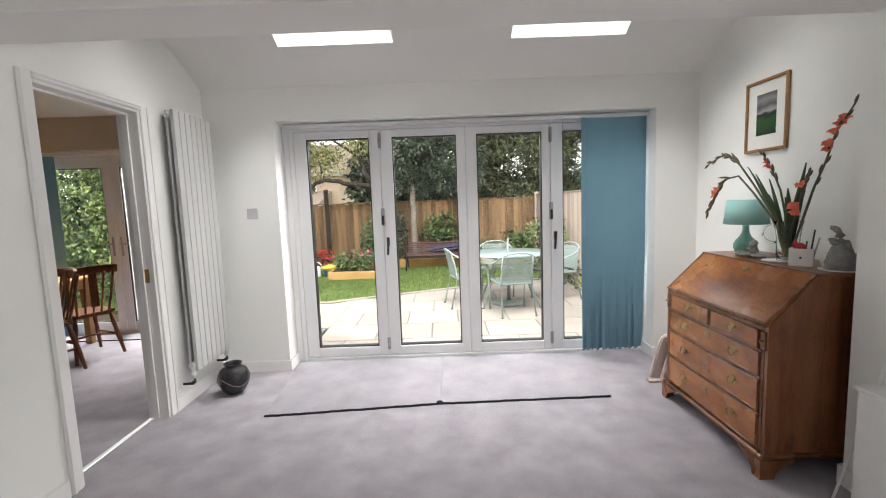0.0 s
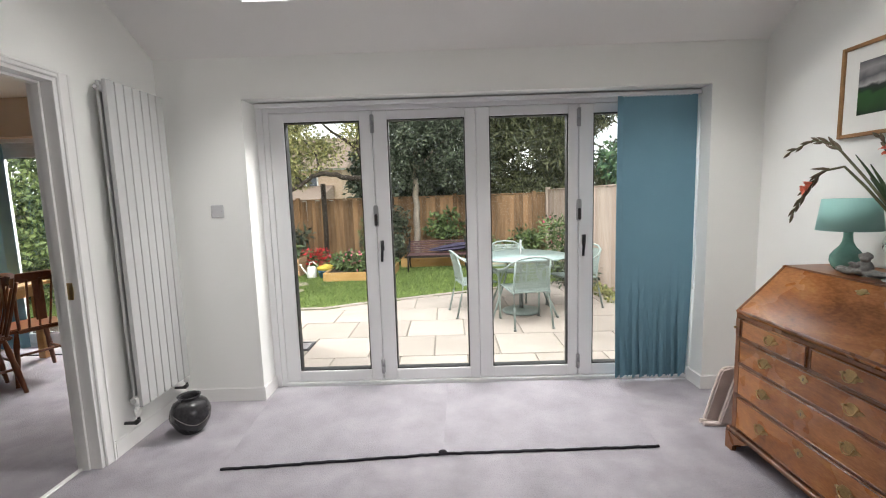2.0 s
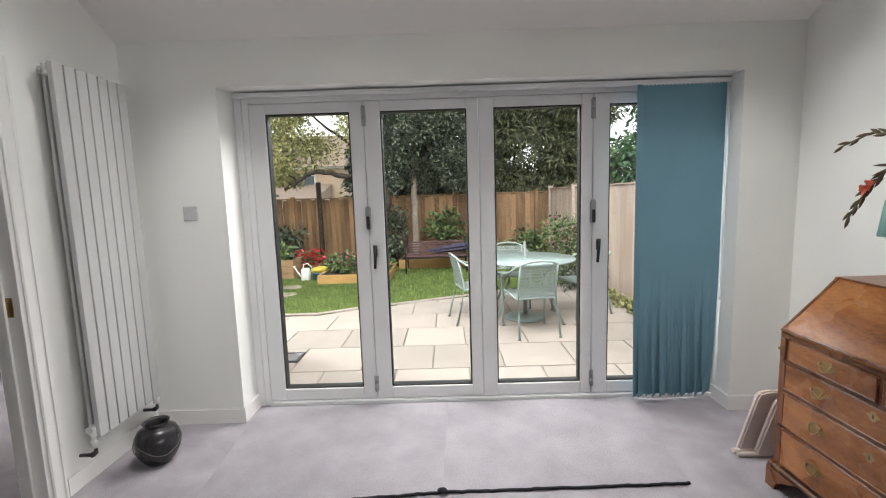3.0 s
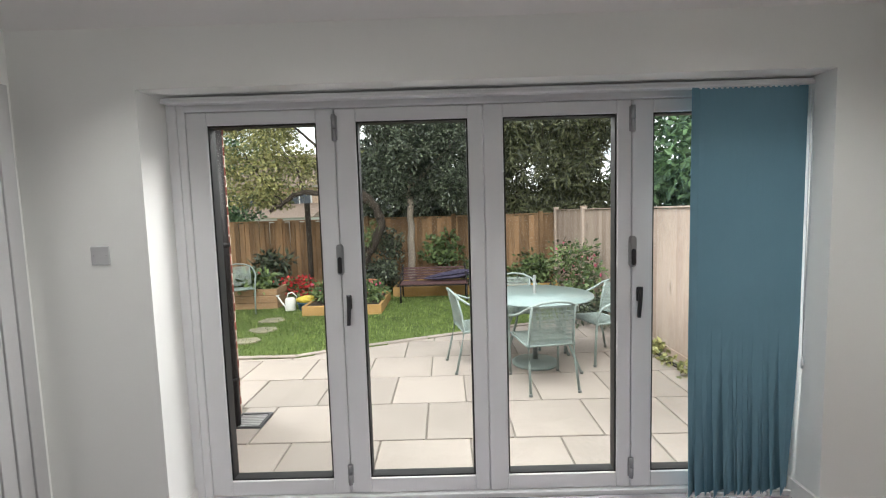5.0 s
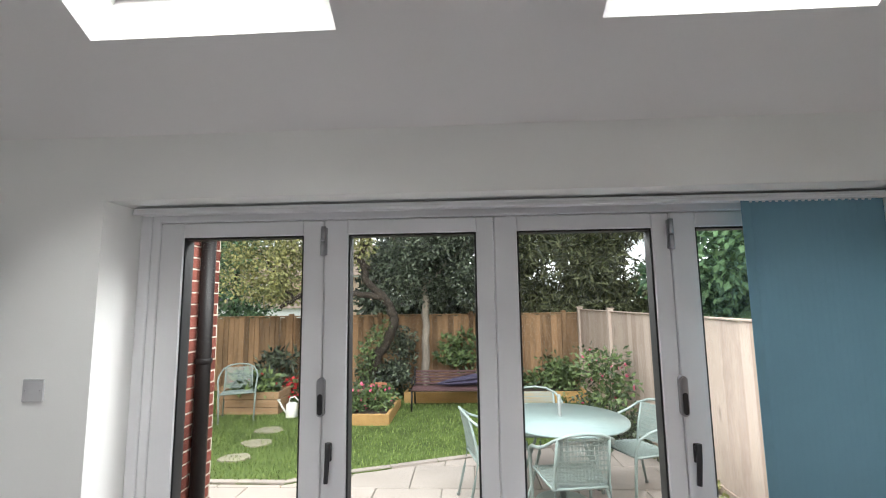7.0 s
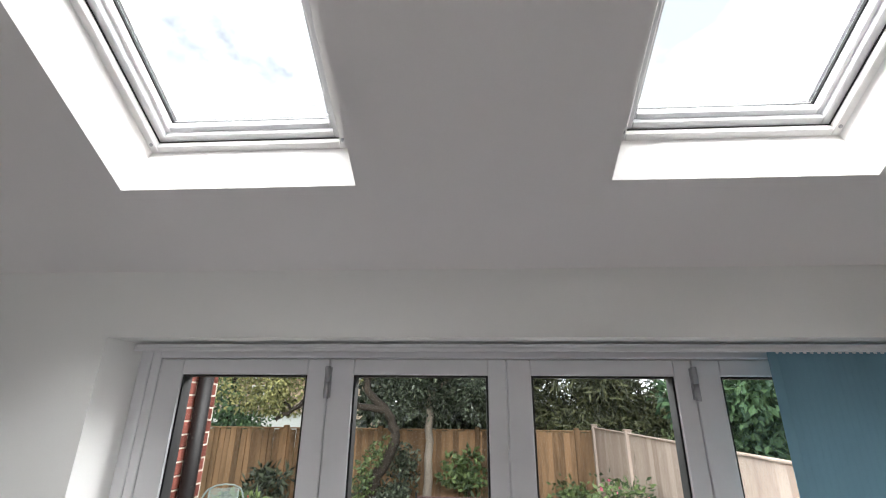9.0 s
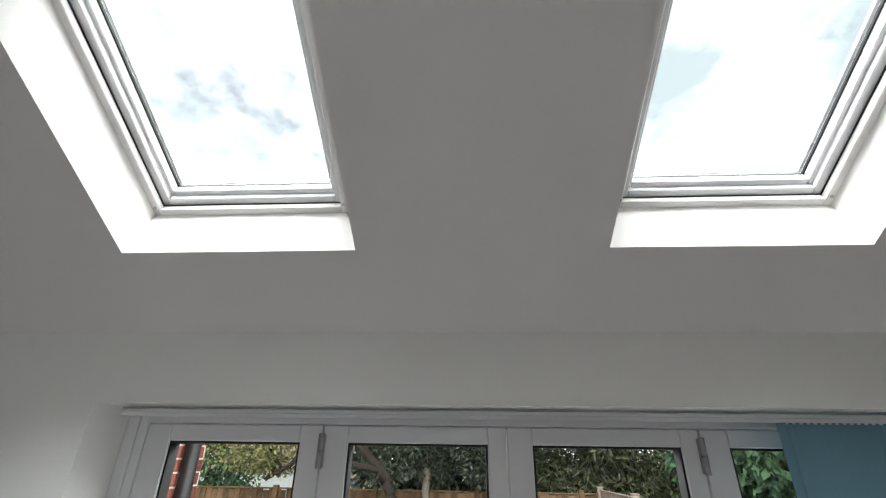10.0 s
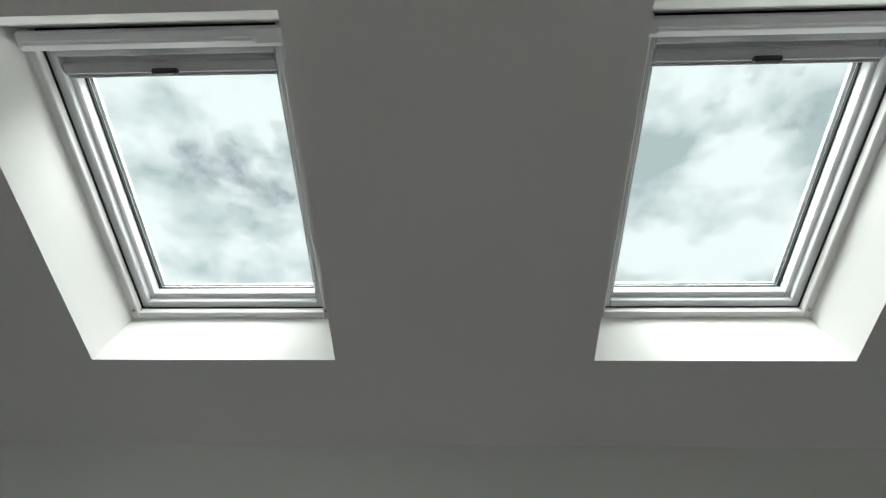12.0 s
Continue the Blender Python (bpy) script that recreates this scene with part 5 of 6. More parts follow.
structure("dining_roof", boxes(((-5.8, 4.36, 2.72), (-1.33, 5.6, 2.8))), SLATE, "dark flat roof edge over the dining room", "roof")

# ---- garden ----
structure("ground", boxes(((-300, 4.34, -0.5), (300, 600, GROUND - 0.045))), SOIL, "dark soil and rough grass ground", "ground")


def lawn_edge(x):
    """Where the paving meets the lawn."""
    pts = [(-8, 6.73), (-3, 6.73), (-1.36, 6.72), (-1.05, 6.92), (-0.66, 7.05), (-0.08, 7.29), (0.6, 7.55), (1.2, 7.8), (2.0, 8.05), (2.7, 8.1)]
    for (x0, y0), (x1, y1) in zip(pts, pts[1:]):
        if x0 <= x <= x1:
            f = (x - x0) / (x1 - x0)
            return y0 + (y1 - y0) * f
    return 8.1


EDGE = [(-7.0 + k * 0.16, lawn_edge(-7.0 + k * 0.16)) for k in range(61)]
bm = bmesh.new()
n = len(EDGE)
lower = [bm.verts.new((x, y, GROUND + 0.012)) for x, y in EDGE]
upper = [bm.verts.new((x, 11.5, GROUND + 0.012)) for x, y in EDGE]
base = [bm.verts.new((x, y, GROUND - 0.04)) for x, y in EDGE]
for k in range(n - 1):
    bm.faces.new((lower[k], lower[k + 1], upper[k + 1], upper[k]))
    bm.faces.new((base[k], base[k + 1], lower[k + 1], lower[k]))
structure("lawn", bm, GRASS, "short green lawn with worn patches", "lawn")

# far ground behind the fences
structure("far_ground", boxes(((-60, 11.6, -0.3), (60, 90, -0.05))), GRASS, "rough green ground behind the garden", "ground")

# grass blades
rng = np.random.default_rng(4)
NB = 26000
gx = rng.uniform(-4.6, 2.5, NB)
gy = 6.6 + (10.4 - 6.6) * rng.random(NB) ** 1.4
keep = gy > np.array([lawn_edge(v) for v in gx]) + 0.05
gx, gy = gx[keep], gy[keep]
m_ = len(gx)
ang = rng.uniform(0, 2 * np.pi, m_)
hh = rng.uniform(0.018, 0.05, m_)
wd = rng.uniform(0.004, 0.008, m_)
lean = rng.uniform(0.0, 0.03, m_)
verts = np.zeros((m_, 3, 3))
verts[:, 0] = np.stack([gx - wd * np.cos(ang), gy - wd * np.sin(ang), np.full(m_, GROUND + 0.01)], 1)
verts[:, 1] = np.stack([gx + wd * np.cos(ang), gy + wd * np.sin(ang), np.full(m_, GROUND + 0.01)], 1)
verts[:, 2] = np.stack([gx - lean * np.sin(ang), gy + lean * np.cos(ang), GROUND + 0.01 + hh], 1)
me = bpy.data.meshes.new("grass")
me.from_pydata(verts.reshape(-1, 3).tolist(), [], np.arange(m_ * 3).reshape(-1, 3).tolist())
me.materials.append(BLADE)
tagged(new("grass", me), "short mown green grass blades over the lawn", "grass", kind="stuff")


def leaf_mesh(name, clumps, count, length, width, seed, droop=0.3, fill=0.35):
    """Many small folded leaves in clumps (x, y, z, radius, flatness)."""
    r = np.random.default_rng(seed)
    c = np.array(clumps, float)
    wgt = c[:, 3] ** 2
    idx = r.choice(len(c), count, p=wgt / wgt.sum())
    d = r.normal(size=(count, 3))
    d /= np.linalg.norm(d, axis=1)[:, None]
    rad = fill + (1 - fill) * r.random(count) ** 0.5
    rad *= 0.75 + 0.5 * r.random(count)
    p = c[idx, :3] + d * (c[idx, 3] * rad)[:, None] * np.stack([np.ones(count), np.ones(count), c[idx, 4]], 1)
    out = d + r.normal(size=(count, 3)) * 0.8
    out[:, 2] -= droop
    out /= np.linalg.norm(out, axis=1)[:, None]
    up = np.cross(out, r.normal(size=(count, 3)))
    up /= np.linalg.norm(up, axis=1)[:, None]
    nrm = np.cross(out, up)
    L = (length * r.uniform(0.6, 1.3, count))[:, None]
    W = (width * r.uniform(0.7, 1.2, count))[:, None]
    v = np.stack([p, p + out * L * 0.45 + up * W - nrm * W * 0.3, p + out * L, p + out * L * 0.45 - up * W - nrm * W * 0.3], 1)
    me = bpy.data.meshes.new(name)
    k = np.arange(count)[:, None] * 4
    f = np.concatenate([k + np.array([[0, 1, 2]]), k + np.array([[0, 2, 3]])], 0)
    me.from_pydata(v.reshape(-1, 3).tolist(), [], f.tolist())
    return me


def foliage(name, clumps, count, length, width, mat, parent, seed, label="", droop=0.3, fill=0.35):
    me = leaf_mesh(name, clumps, count, length, width, seed, droop, fill)
    me.materials.append(mat)
    ob = new(name, me)
    ob.parent = parent
    return tagged(ob, label)


def clumps_in(n, lo, hi, r0, r1, seed, flat=0.8):
    r = np.random.default_rng(seed)
    p = r.uniform(lo, hi, (n, 3))
    return [(*q, rr, flat) for q, rr in zip(p.tolist(), r.uniform(r0, r1, n).tolist())]


def bent(points, seg=6, wobble=0.02, seed=0):
    r = random.Random(seed)
    out = []
    for a, b in zip(points, points[1:]):
        a, b = Vector(a), Vector(b)
        for k in range(seg):
            out.append(a.lerp(b, k / seg) + Vector((r.uniform(-1, 1), r.uniform(-1, 1), r.uniform(-1, 1))) * wobble)
    out.append(Vector(points[-1]))
    return out


# fences
bf = empty("back_fence", pose(-2, 11.3, -0.08), "orange-brown feather-edge board fence along the back of the garden", "fence")
FB, FT = 11.3, 1.44
for k in range(92):
    x = -7.2 + k * 0.1075
    if k == 0:
        bm = bmesh.new()
        slab(bm, [(0, 0), (0.115, -0.004), (0.115, -0.022), (0, -0.008)], 2, 0.14, FT + 0.08)
        board_me = mesh_of("board", bm)
        board_me.materials.append(FENCE)
    ob = new("board", board_me)
    ob.parent = bf
    ob.matrix_basis = pose(x + 2, 0.006 * math.sin(k * 1.3), 0.012 * math.sin(k * 2.1 + 0.5) - 0.01, 0, 0.25 * math.sin(k * 3.1), 0)
for k in range(6):
    x = -6.9 + k * 1.83
    wpart("post", boxes(((x, 11.235, -0.08), (x + 0.09, 11.33, FT + 0.06)), bevel=0.008), FENCE, bf)
    if k:
        wpart("gravel_board", boxes(((x - 1.74, 11.275, -0.08), (x, 11.3, 0.07)), bevel=0.004), FENCE, bf)
wpart("capping_rail", boxes(((-7.2, 11.265, FT - 0.005), (2.62, 11.325, FT + 0.02)), bevel=0.006), FENCE, bf)

rf = empty("side_fence", pose(2.62, 7.8, -0.08), "new pale timber board fence along the side of the garden", "fence")
FT2 = 1.52
bm = bmesh.new()
slab(bm, [(0, 0), (-0.004, 0.148), (-0.02, 0.148), (-0.006, 0)], 2, 0.1, FT2 + 0.06)
board_me = mesh_of("board", bm)
board_me.materials.append(FENCE_PALE)
for k in range(49):
    ob = new("board", board_me)
    ob.parent = rf
    ob.matrix_basis = pose(0.004 * math.sin(k * 1.7), 4.42 - 7.8 + k * 0.14, 0.004 * math.sin(k * 2.9), 0, 0, 0)
for k, y in enumerate((4.36, 9.33, 11.16)):
    wpart("post", boxes(((2.56, y, -0.08), (2.65, y + 0.08, FT2 + 0.03)), bevel=0.006), FENCE_PALE, rf)
    wpart("post_cap", boxes(((2.55, y - 0.01, FT2 + 0.03), (2.66, y + 0.09, FT2 + 0.05)), bevel=0.006), FENCE_PALE, rf)
for y0, y1 in ((4.44, 6.9), (6.9, 9.33), (9.41, 11.16)):
    wpart("capping_rail", boxes(((2.585, y0, FT2 - 0.015), (2.645, y1, FT2 + 0.004)), bevel=0.004), FENCE_PALE, rf)
    wpart("gravel_board", boxes(((2.59, y0, -0.08), (2.62, y1, 0.05)), bevel=0.003), FENCE_PALE, rf)


# garden table and chairs
TX, TY, TZ = 1.17, 6.33, GROUND
tab = empty("garden_table", pose(TX, TY, TZ), "round pale mint metal garden table on four splayed legs", "table")
bm = bmesh.new()
lathe(bm, [(0.02, 0.7), (0.54, 0.7), (0.558, 0.704), (0.56, 0.712), (0.556, 0.72), (0.02, 0.722)], 56)
part("tabletop", bm, TABLETOP, tab)
for a in (-38, 32, 142, 214):
    ca, sa = math.cos(radians(a)), math.sin(radians(a))
    bm = bmesh.new()
    tube(bm, [(r * ca, r * sa, z) for r, z in ((0.47, 0.0), (0.36, 0.24), (0.26, 0.48), (0.22, 0.66), (0.3, 0.7))], 0.0125, 10)
    leg = part("leg", bm, MINT, tab)
    bm = bmesh.new()
    lathe(bm, [(0.017, 0.0), (0.018, 0.022), (0.013, 0.026)], 10, (0.47 * ca, 0.47 * sa))
    part("foot", bm, GREYMINT, leg)
bm = bmesh.new()
lathe(bm, [(0.22, 0.664), (0.24, 0.664), (0.24, 0.686), (0.22, 0.686)], 32)
part("leg_ring", bm, MINT, tab)
pb = empty("parasol_base", pose(TX, TY + 0.04, TZ), "round grey-green metal parasol base with an upright tube", "parasol base")
bm = bmesh.new()
lathe(bm, [(0.2, 0.0), (0.235, 0.004), (0.235, 0.022), (0.2, 0.03), (0.05, 0.036), (0.034, 0.05)], 40)
part("base_plate", bm, MINT, pb)
bm = bmesh.new()
lathe(bm, [(0.026, 0.03), (0.026, 0.36), (0.018, 0.365), (0.0155, 0.37), (0.0155, 0.9), (0.011, 0.905)], 18)
part("tube", bm, GREYMINT, pb, "grey parasol tube")


def mesh_panel(w0, w1, h, n):
    """A woven panel of fine bars, in the x-z plane."""
    bm = bmesh.new()
    for k in range(n):
        f = (k + 0.5) / n * 2 - 1
        box(bm, (f * w0 - w0 / n * 0.5, -0.002, 0), (f * w0 + w0 / n * 0.5, 0.002, h))
    for k in range(9):
        z = h * (k + 0.5) / 9
        box(bm, (-w0, -0.003, z - 0.0035), (w0, 0.003, z + 0.0035))
    return bm


def garden_chair():
    ch = empty("garden_chair", None, "pale mint metal garden armchair with woven mesh seat and back", "chair", "mint garden chairs")
    bm = bmesh.new()
    half = [(0.235, 0.24, 0.0), (0.24, 0.235, 0.25), (0.25, 0.225, 0.5), (0.262, 0.19, 0.6), (0.27, 0.1, 0.645), (0.27, -0.05, 0.675), (0.255, -0.17, 0.72), (0.215, -0.25, 0.78), (0.12, -0.29, 0.825)]
    pts = half + [(0, -0.3, 0.838)] + [(-x, y, z) for x, y, z in reversed(half)]
    tube(bm, pts, 0.0125, 10)
    part("arm_frame", bm, MINT, ch)
    for s in (-1, 1):
        bm = bmesh.new()
        tube(bm, [(s * 0.215, -0.29, 0.0), (s * 0.205, -0.235, 0.25), (s * 0.2, -0.2, 0.43), (s * 0.195, -0.22, 0.6), (s * 0.19, -0.265, 0.795)], 0.0115, 10)
        part("back_leg", bm, MINT, ch)
        for y in (0.24, -0.29):
            bm = bmesh.new()
            lathe(bm, [(0.016, 0.0), (0.017, 0.02), (0.013, 0.024)], 10, (s * (0.235 if y > 0 else 0.215), y))
            part("foot", bm, GREYMINT, ch)
    bm = bmesh.new()
    loop = [(-0.21, -0.2, 0.42), (0.21, -0.2, 0.42), (0.235, 0.2, 0.44), (-0.235, 0.2, 0.44), (-0.21, -0.2, 0.42)]
    tube(bm, loop, 0.011, 8)
    part("seat_frame", bm, MINT, ch)
    bm = mesh_panel(0.215, 0.215, 0.4, 40)
    bmesh.ops.rotate(bm, verts=bm.verts, matrix=Matrix.Rotation(radians(-87), 3, "X"))
    bmesh.ops.translate(bm, verts=bm.verts, vec=(0, -0.2, 0.424))
    part("seat", bm, MINT, ch)
    bm = mesh_panel(0.185, 0.185, 0.34, 36)
    bmesh.ops.rotate(bm, verts=bm.verts, matrix=Matrix.Rotation(radians(10), 3, "X"))
    bmesh.ops.translate(bm, verts=bm.verts, vec=(0, -0.205, 0.46))
    part("backrest", bm, MINT, ch)
    for piece in ch.children:
        for v in piece.data.vertices:
            v.co.z *= 0.95
    return ch


gc = garden_chair()
gc.matrix_world = pose(1.14, 5.87, GROUND, 0, 0, 8)
copy_thing(gc, pose(0.6, 6.38, GROUND, 0, 0, -78))
copy_thing(gc, pose(1.86, 6.52, GROUND, 0, 0, 112))
copy_thing(gc, pose(1.08, 7.02, GROUND, 0, 0, 176))
e5 = copy_thing(gc, pose(-3.12, 9.08, GROUND, 0, 0, 205))
tagged(e5, "pale mint metal garden armchair standing alone on the lawn")

# bench with a folded parasol
BN = empty("garden_bench", pose(0.03, 9.78, GROUND), "dark purple-brown slatted garden bench with black iron ends", "bench")
for k in range(5):
    z = 0.35 + k * 0.046
    part("back_slat", boxes(((-0.56, 0.2 + 0.022 * k, z), (0.62, 0.22 + 0.022 * k, z + 0.031)), bevel=0.004), BENCHSLAT, BN)
for k in range(4):
    y = -0.22 + k * 0.1
    part("seat_slat", boxes(((-0.56, y, 0.315), (0.62, y + 0.08, 0.337)), bevel=0.004), BENCHSLAT, BN)
for x in (-0.55, 0.6):
    bm = bmesh.new()
    tube(bm, [(x, -0.26, 0.0), (x, -0.22, 0.15), (x, -0.2, 0.305), (x, 0.16, 0.3), (x, 0.2, 0.38), (x, 0.3, 0.62)], 0.016, 8)
    tube(bm, [(x, 0.16, 0.3), (x, 0.2, 0.15), (x, 0.27, 0.0)], 0.016, 8)
    tube(bm, [(x, -0.2, 0.31), (x, -0.19, 0.46), (x, -0.08, 0.5), (x, 0.25, 0.49)], 0.014, 8)
    part("iron_end", bm, IRON, BN)
bm = bmesh.new()
pts = [(-0.32, 0.0, 0.0), (-0.1, 0.02, 0.02), (0.3, 0.05, 0.06), (0.62, 0.07, 0.1)]
rings = []
for j, (p, r) in enumerate(zip(pts, (0.02, 0.07, 0.11, 0.035))):
    rings.append([bm.verts.new((p[0], p[1] + r * (0.9 + 0.35 * (k % 2)) * math.cos(k * math.pi / 8), p[2] + r * (0.55 + 0.25 * (k % 2)) * math.sin(k * math.pi / 8))) for k in range(16)])
for a, b in zip(rings, rings[1:]):
    for k in range(16):
        bm.faces.new((a[k], a[(k + 1) % 16], b[(k + 1) % 16], b[k]))
bm.faces.new(rings[0])
bm.faces.new(rings[-1])
tagged(part("folded_parasol", bm, NAVY, m=pose(0.2, 9.8, GROUND + 0.39)), "folded dark navy parasol lying across the bench", "parasol")


def planter(name, x0, x1, y0, y1, h, mat, label, boards=1, t=0.05):
    pl = empty(name, pose((x0 + x1) / 2, (y0 + y1) / 2, GROUND), label, "planter")
    hb = h / boards
    for k in range(boards):
        z0, z1 = GROUND + k * hb, GROUND + (k + 1) * hb - 0.006
        for a, b in (((x0, y0, z0), (x1, y0 + t, z1)), ((x0, y1 - t, z0), (x1, y1, z1)), ((x0, y0 + t, z0), (x0 + t, y1 - t, z1)), ((x1 - t, y0 + t, z0), (x1, y1 - t, z1))):
            wpart("board", boxes((a, b), bevel=0.006), mat, pl)
    bm = boxes(((x0 + t, y0 + t, GROUND), (x1 - t, y1 - t, GROUND + h * 0.85)))
    wpart("soil", bm, SOIL, pl, "dark planting soil")
    return pl


planter("raised_bed", -1.98, -0.74, 8.72, 9.9, 0.17, SLEEPER, "low raised bed of yellow timber sleepers full of plants")
planter("raised_border", -0.72, 2.4, 10.1, 11.1, 0.2, SLEEPER, "long raised timber border behind the bench")
crate = planter("planter_box", -3.6, -2.6, 9.35, 9.85, 0.36, CRATEWOOD, "slatted wooden planter box with green and red plants", 3, 0.025)


def shrub(name, label, cl, count, length, width, mat, seed, base, flowers=None, droop=0.2, category="shrub", stems=5):
    sh = empty(name, pose(*base), label, category)
    inv = Vector(base)
    cl = [(x - inv.x, y - inv.y, z - inv.z, r, f) for x, y, z, r, f in cl]
    foliage("crown", cl, count, length, width, mat, sh, seed, droop=droop)
    bm = bmesh.new()
    r = random.Random(seed)
    for k in range(stems):
        c = cl[r.randrange(len(cl))]
        tube(bm, bent([(r.uniform(-0.04, 0.04), r.uniform(-0.04, 0.04), 0), (c[0] * 0.5, c[1] * 0.5, c[2] * 0.6), (c[0], c[1], c[2])], 3, 0.01, seed + k), 0.008, 5, r_end=0.003)
    part("stems", bm, BARK, sh)
    if flowers:
        mat2, cnt, size, zmin = flowers
        top = [c for c in cl if c[2] > zmin] or cl
        foliage("blossom", [(c[0], c[1], c[2] + c[3] * 0.3, c[3], c[4]) for c in top], cnt, size, size * 0.5, mat2, sh, seed + 50, droop=-0.3, fill=0.8)
    return sh


shrub("bedding_plants", "leafy green bedding plants with pink flowers in the raised bed", clumps_in(16, (-1.85, 8.85, 0.12), (-0.9, 9.7, 0.32), 0.12, 0.2, 1), 1700, 0.09, 0.025, LEAF_SHRUB, 11, (-1.35, 9.3, 0.1), (PINK, 160, 0.05, 0.12))
shrub("red_flowers", "clump of bright red flowers beside the planter box", clumps_in(12, (-2.75, 9.86, 0.12), (-2.05, 10.1, 0.36), 0.08, 0.13, 2), 380, 0.09, 0.028, LEAF_SHRUB, 12, (-2.4, 10, GROUND), (RED, 420, 0.055, 0.1))
shrub("planter_greenery", "pale green leafy plant growing in the planter box", clumps_in(8, (-3.3, 9.45, 0.33), (-2.8, 9.75, 0.5), 0.12, 0.19, 3), 420, 0.16, 0.04, LEAF_HEDGE, 13, (-3.05, 9.6, 0.27), (RED, 14, 0.06, 0.1))
shrub("dark_shrub", "dark spiky shrub against the back fence", clumps_in(8, (-3.6, 10.6, 0.15), (-2.95, 10.9, 0.7), 0.14, 0.22, 4), 420, 0.18, 0.03, LEAF_DARK, 14, (-3.25, 10.75, GROUND))
shrub("rose_bush", "straggling green rose bush by the side fence", clumps_in(26, (1.95, 7.9, 0.25), (2.45, 9.2, 1.0), 0.12, 0.24, 5), 800, 0.085, 0.025, LEAF_SHRUB, 15, (2.25, 8.5, GROUND), (PINK, 26, 0.06, 0.3))
shrub("low_shrub", "grey-green low shrub at the paving edge", clumps_in(12, (1.9, 7.5, 0.05), (2.45, 8.6, 0.35), 0.13, 0.22, 6), 1000, 0.06, 0.018, LEAF_DARK, 16, (2.25, 8.0, GROUND))
shrub("ivy", "trailing ivy along the foot of the side fence", clumps_in(22, (2.42, 5.3, -0.01), (2.56, 7.4, 0.06), 0.05, 0.1, 7, 0.5), 520, 0.06, 0.024, LEAF_PALE, 17, (2.5, 6.3, GROUND), droop=0.0, stems=8)
shrub("fence_climber", "broad-leaved climbing plant on the back fence", clumps_in(12, (-0.1, 10.95, 0.5), (0.65, 11.15, 1.05), 0.1, 0.18, 8), 420, 0.13, 0.04, LEAF_SHRUB, 18, (0.4, 11.05, 0.1))
shrub("corner_plants", "mixed green plants along the foot of the back fence", clumps_in(22, (0.6, 10.3, 0.1), (2.4, 11.0, 0.5), 0.18, 0.3, 9), 1700, 0.1, 0.03, LEAF_SHRUB, 19, (1.5, 10.7, 0.1))
shrub("border_shrub", "leafy shrub round the foot of the leaning tree", clumps_in(20, (-1.55, 9.95, 0.1), (-0.75, 10.5, 0.6), 0.12, 0.22, 10), 2000, 0.075, 0.022, LEAF_DARK, 20, (-1.1, 10.3, GROUND))
shrub("trailing_creeper", "dense dark green creeper hanging over the fence by the bench", clumps_in(16, (-1.05, 10.5, 0.2), (-0.7, 10.95, 1.2), 0.12, 0.2, 21), 1200, 0.08, 0.022, LEAF_DARK, 21, (-0.85, 10.8, GROUND))


shrub("trunk_ivy", "pale ivy climbing the trunk of the leaning fruit tree", [(-1.37 + 0.1 * math.sin(k * 2.4) + max(0, k - 9) * 0.05, 10.08 + 0.04 * math.cos(k * 1.9), 0.12 + k * 0.085, 0.1, 1.0) for k in range(15)], 900, 0.06, 0.022, LEAF_SHRUB, 22, (-1.38, 10.08, GROUND), droop=0.3)


# trees
def tree(name, label, base, limbs, crown, count, length, width, mat, bark, seed, droop=0.3, fill=0.35):
    tr = empty(name, pose(*base), label, "tree")
    for k, (pts, r0, r1) in enumerate(limbs):
        bm = bmesh.new()
        tube(bm, bent([Vector(p) - Vector(base) for p in pts], 5, 0.02, seed + k), r0, 9, r_end=r1)
        part("trunk" if k == 0 else "limb", bm, bark, tr)
    foliage("crown", [(x - base[0], y - base[1], z - base[2], r, f) for x, y, z, r, f in crown], count, length, width, mat, tr, seed, droop=droop, fill=fill)
    return tr


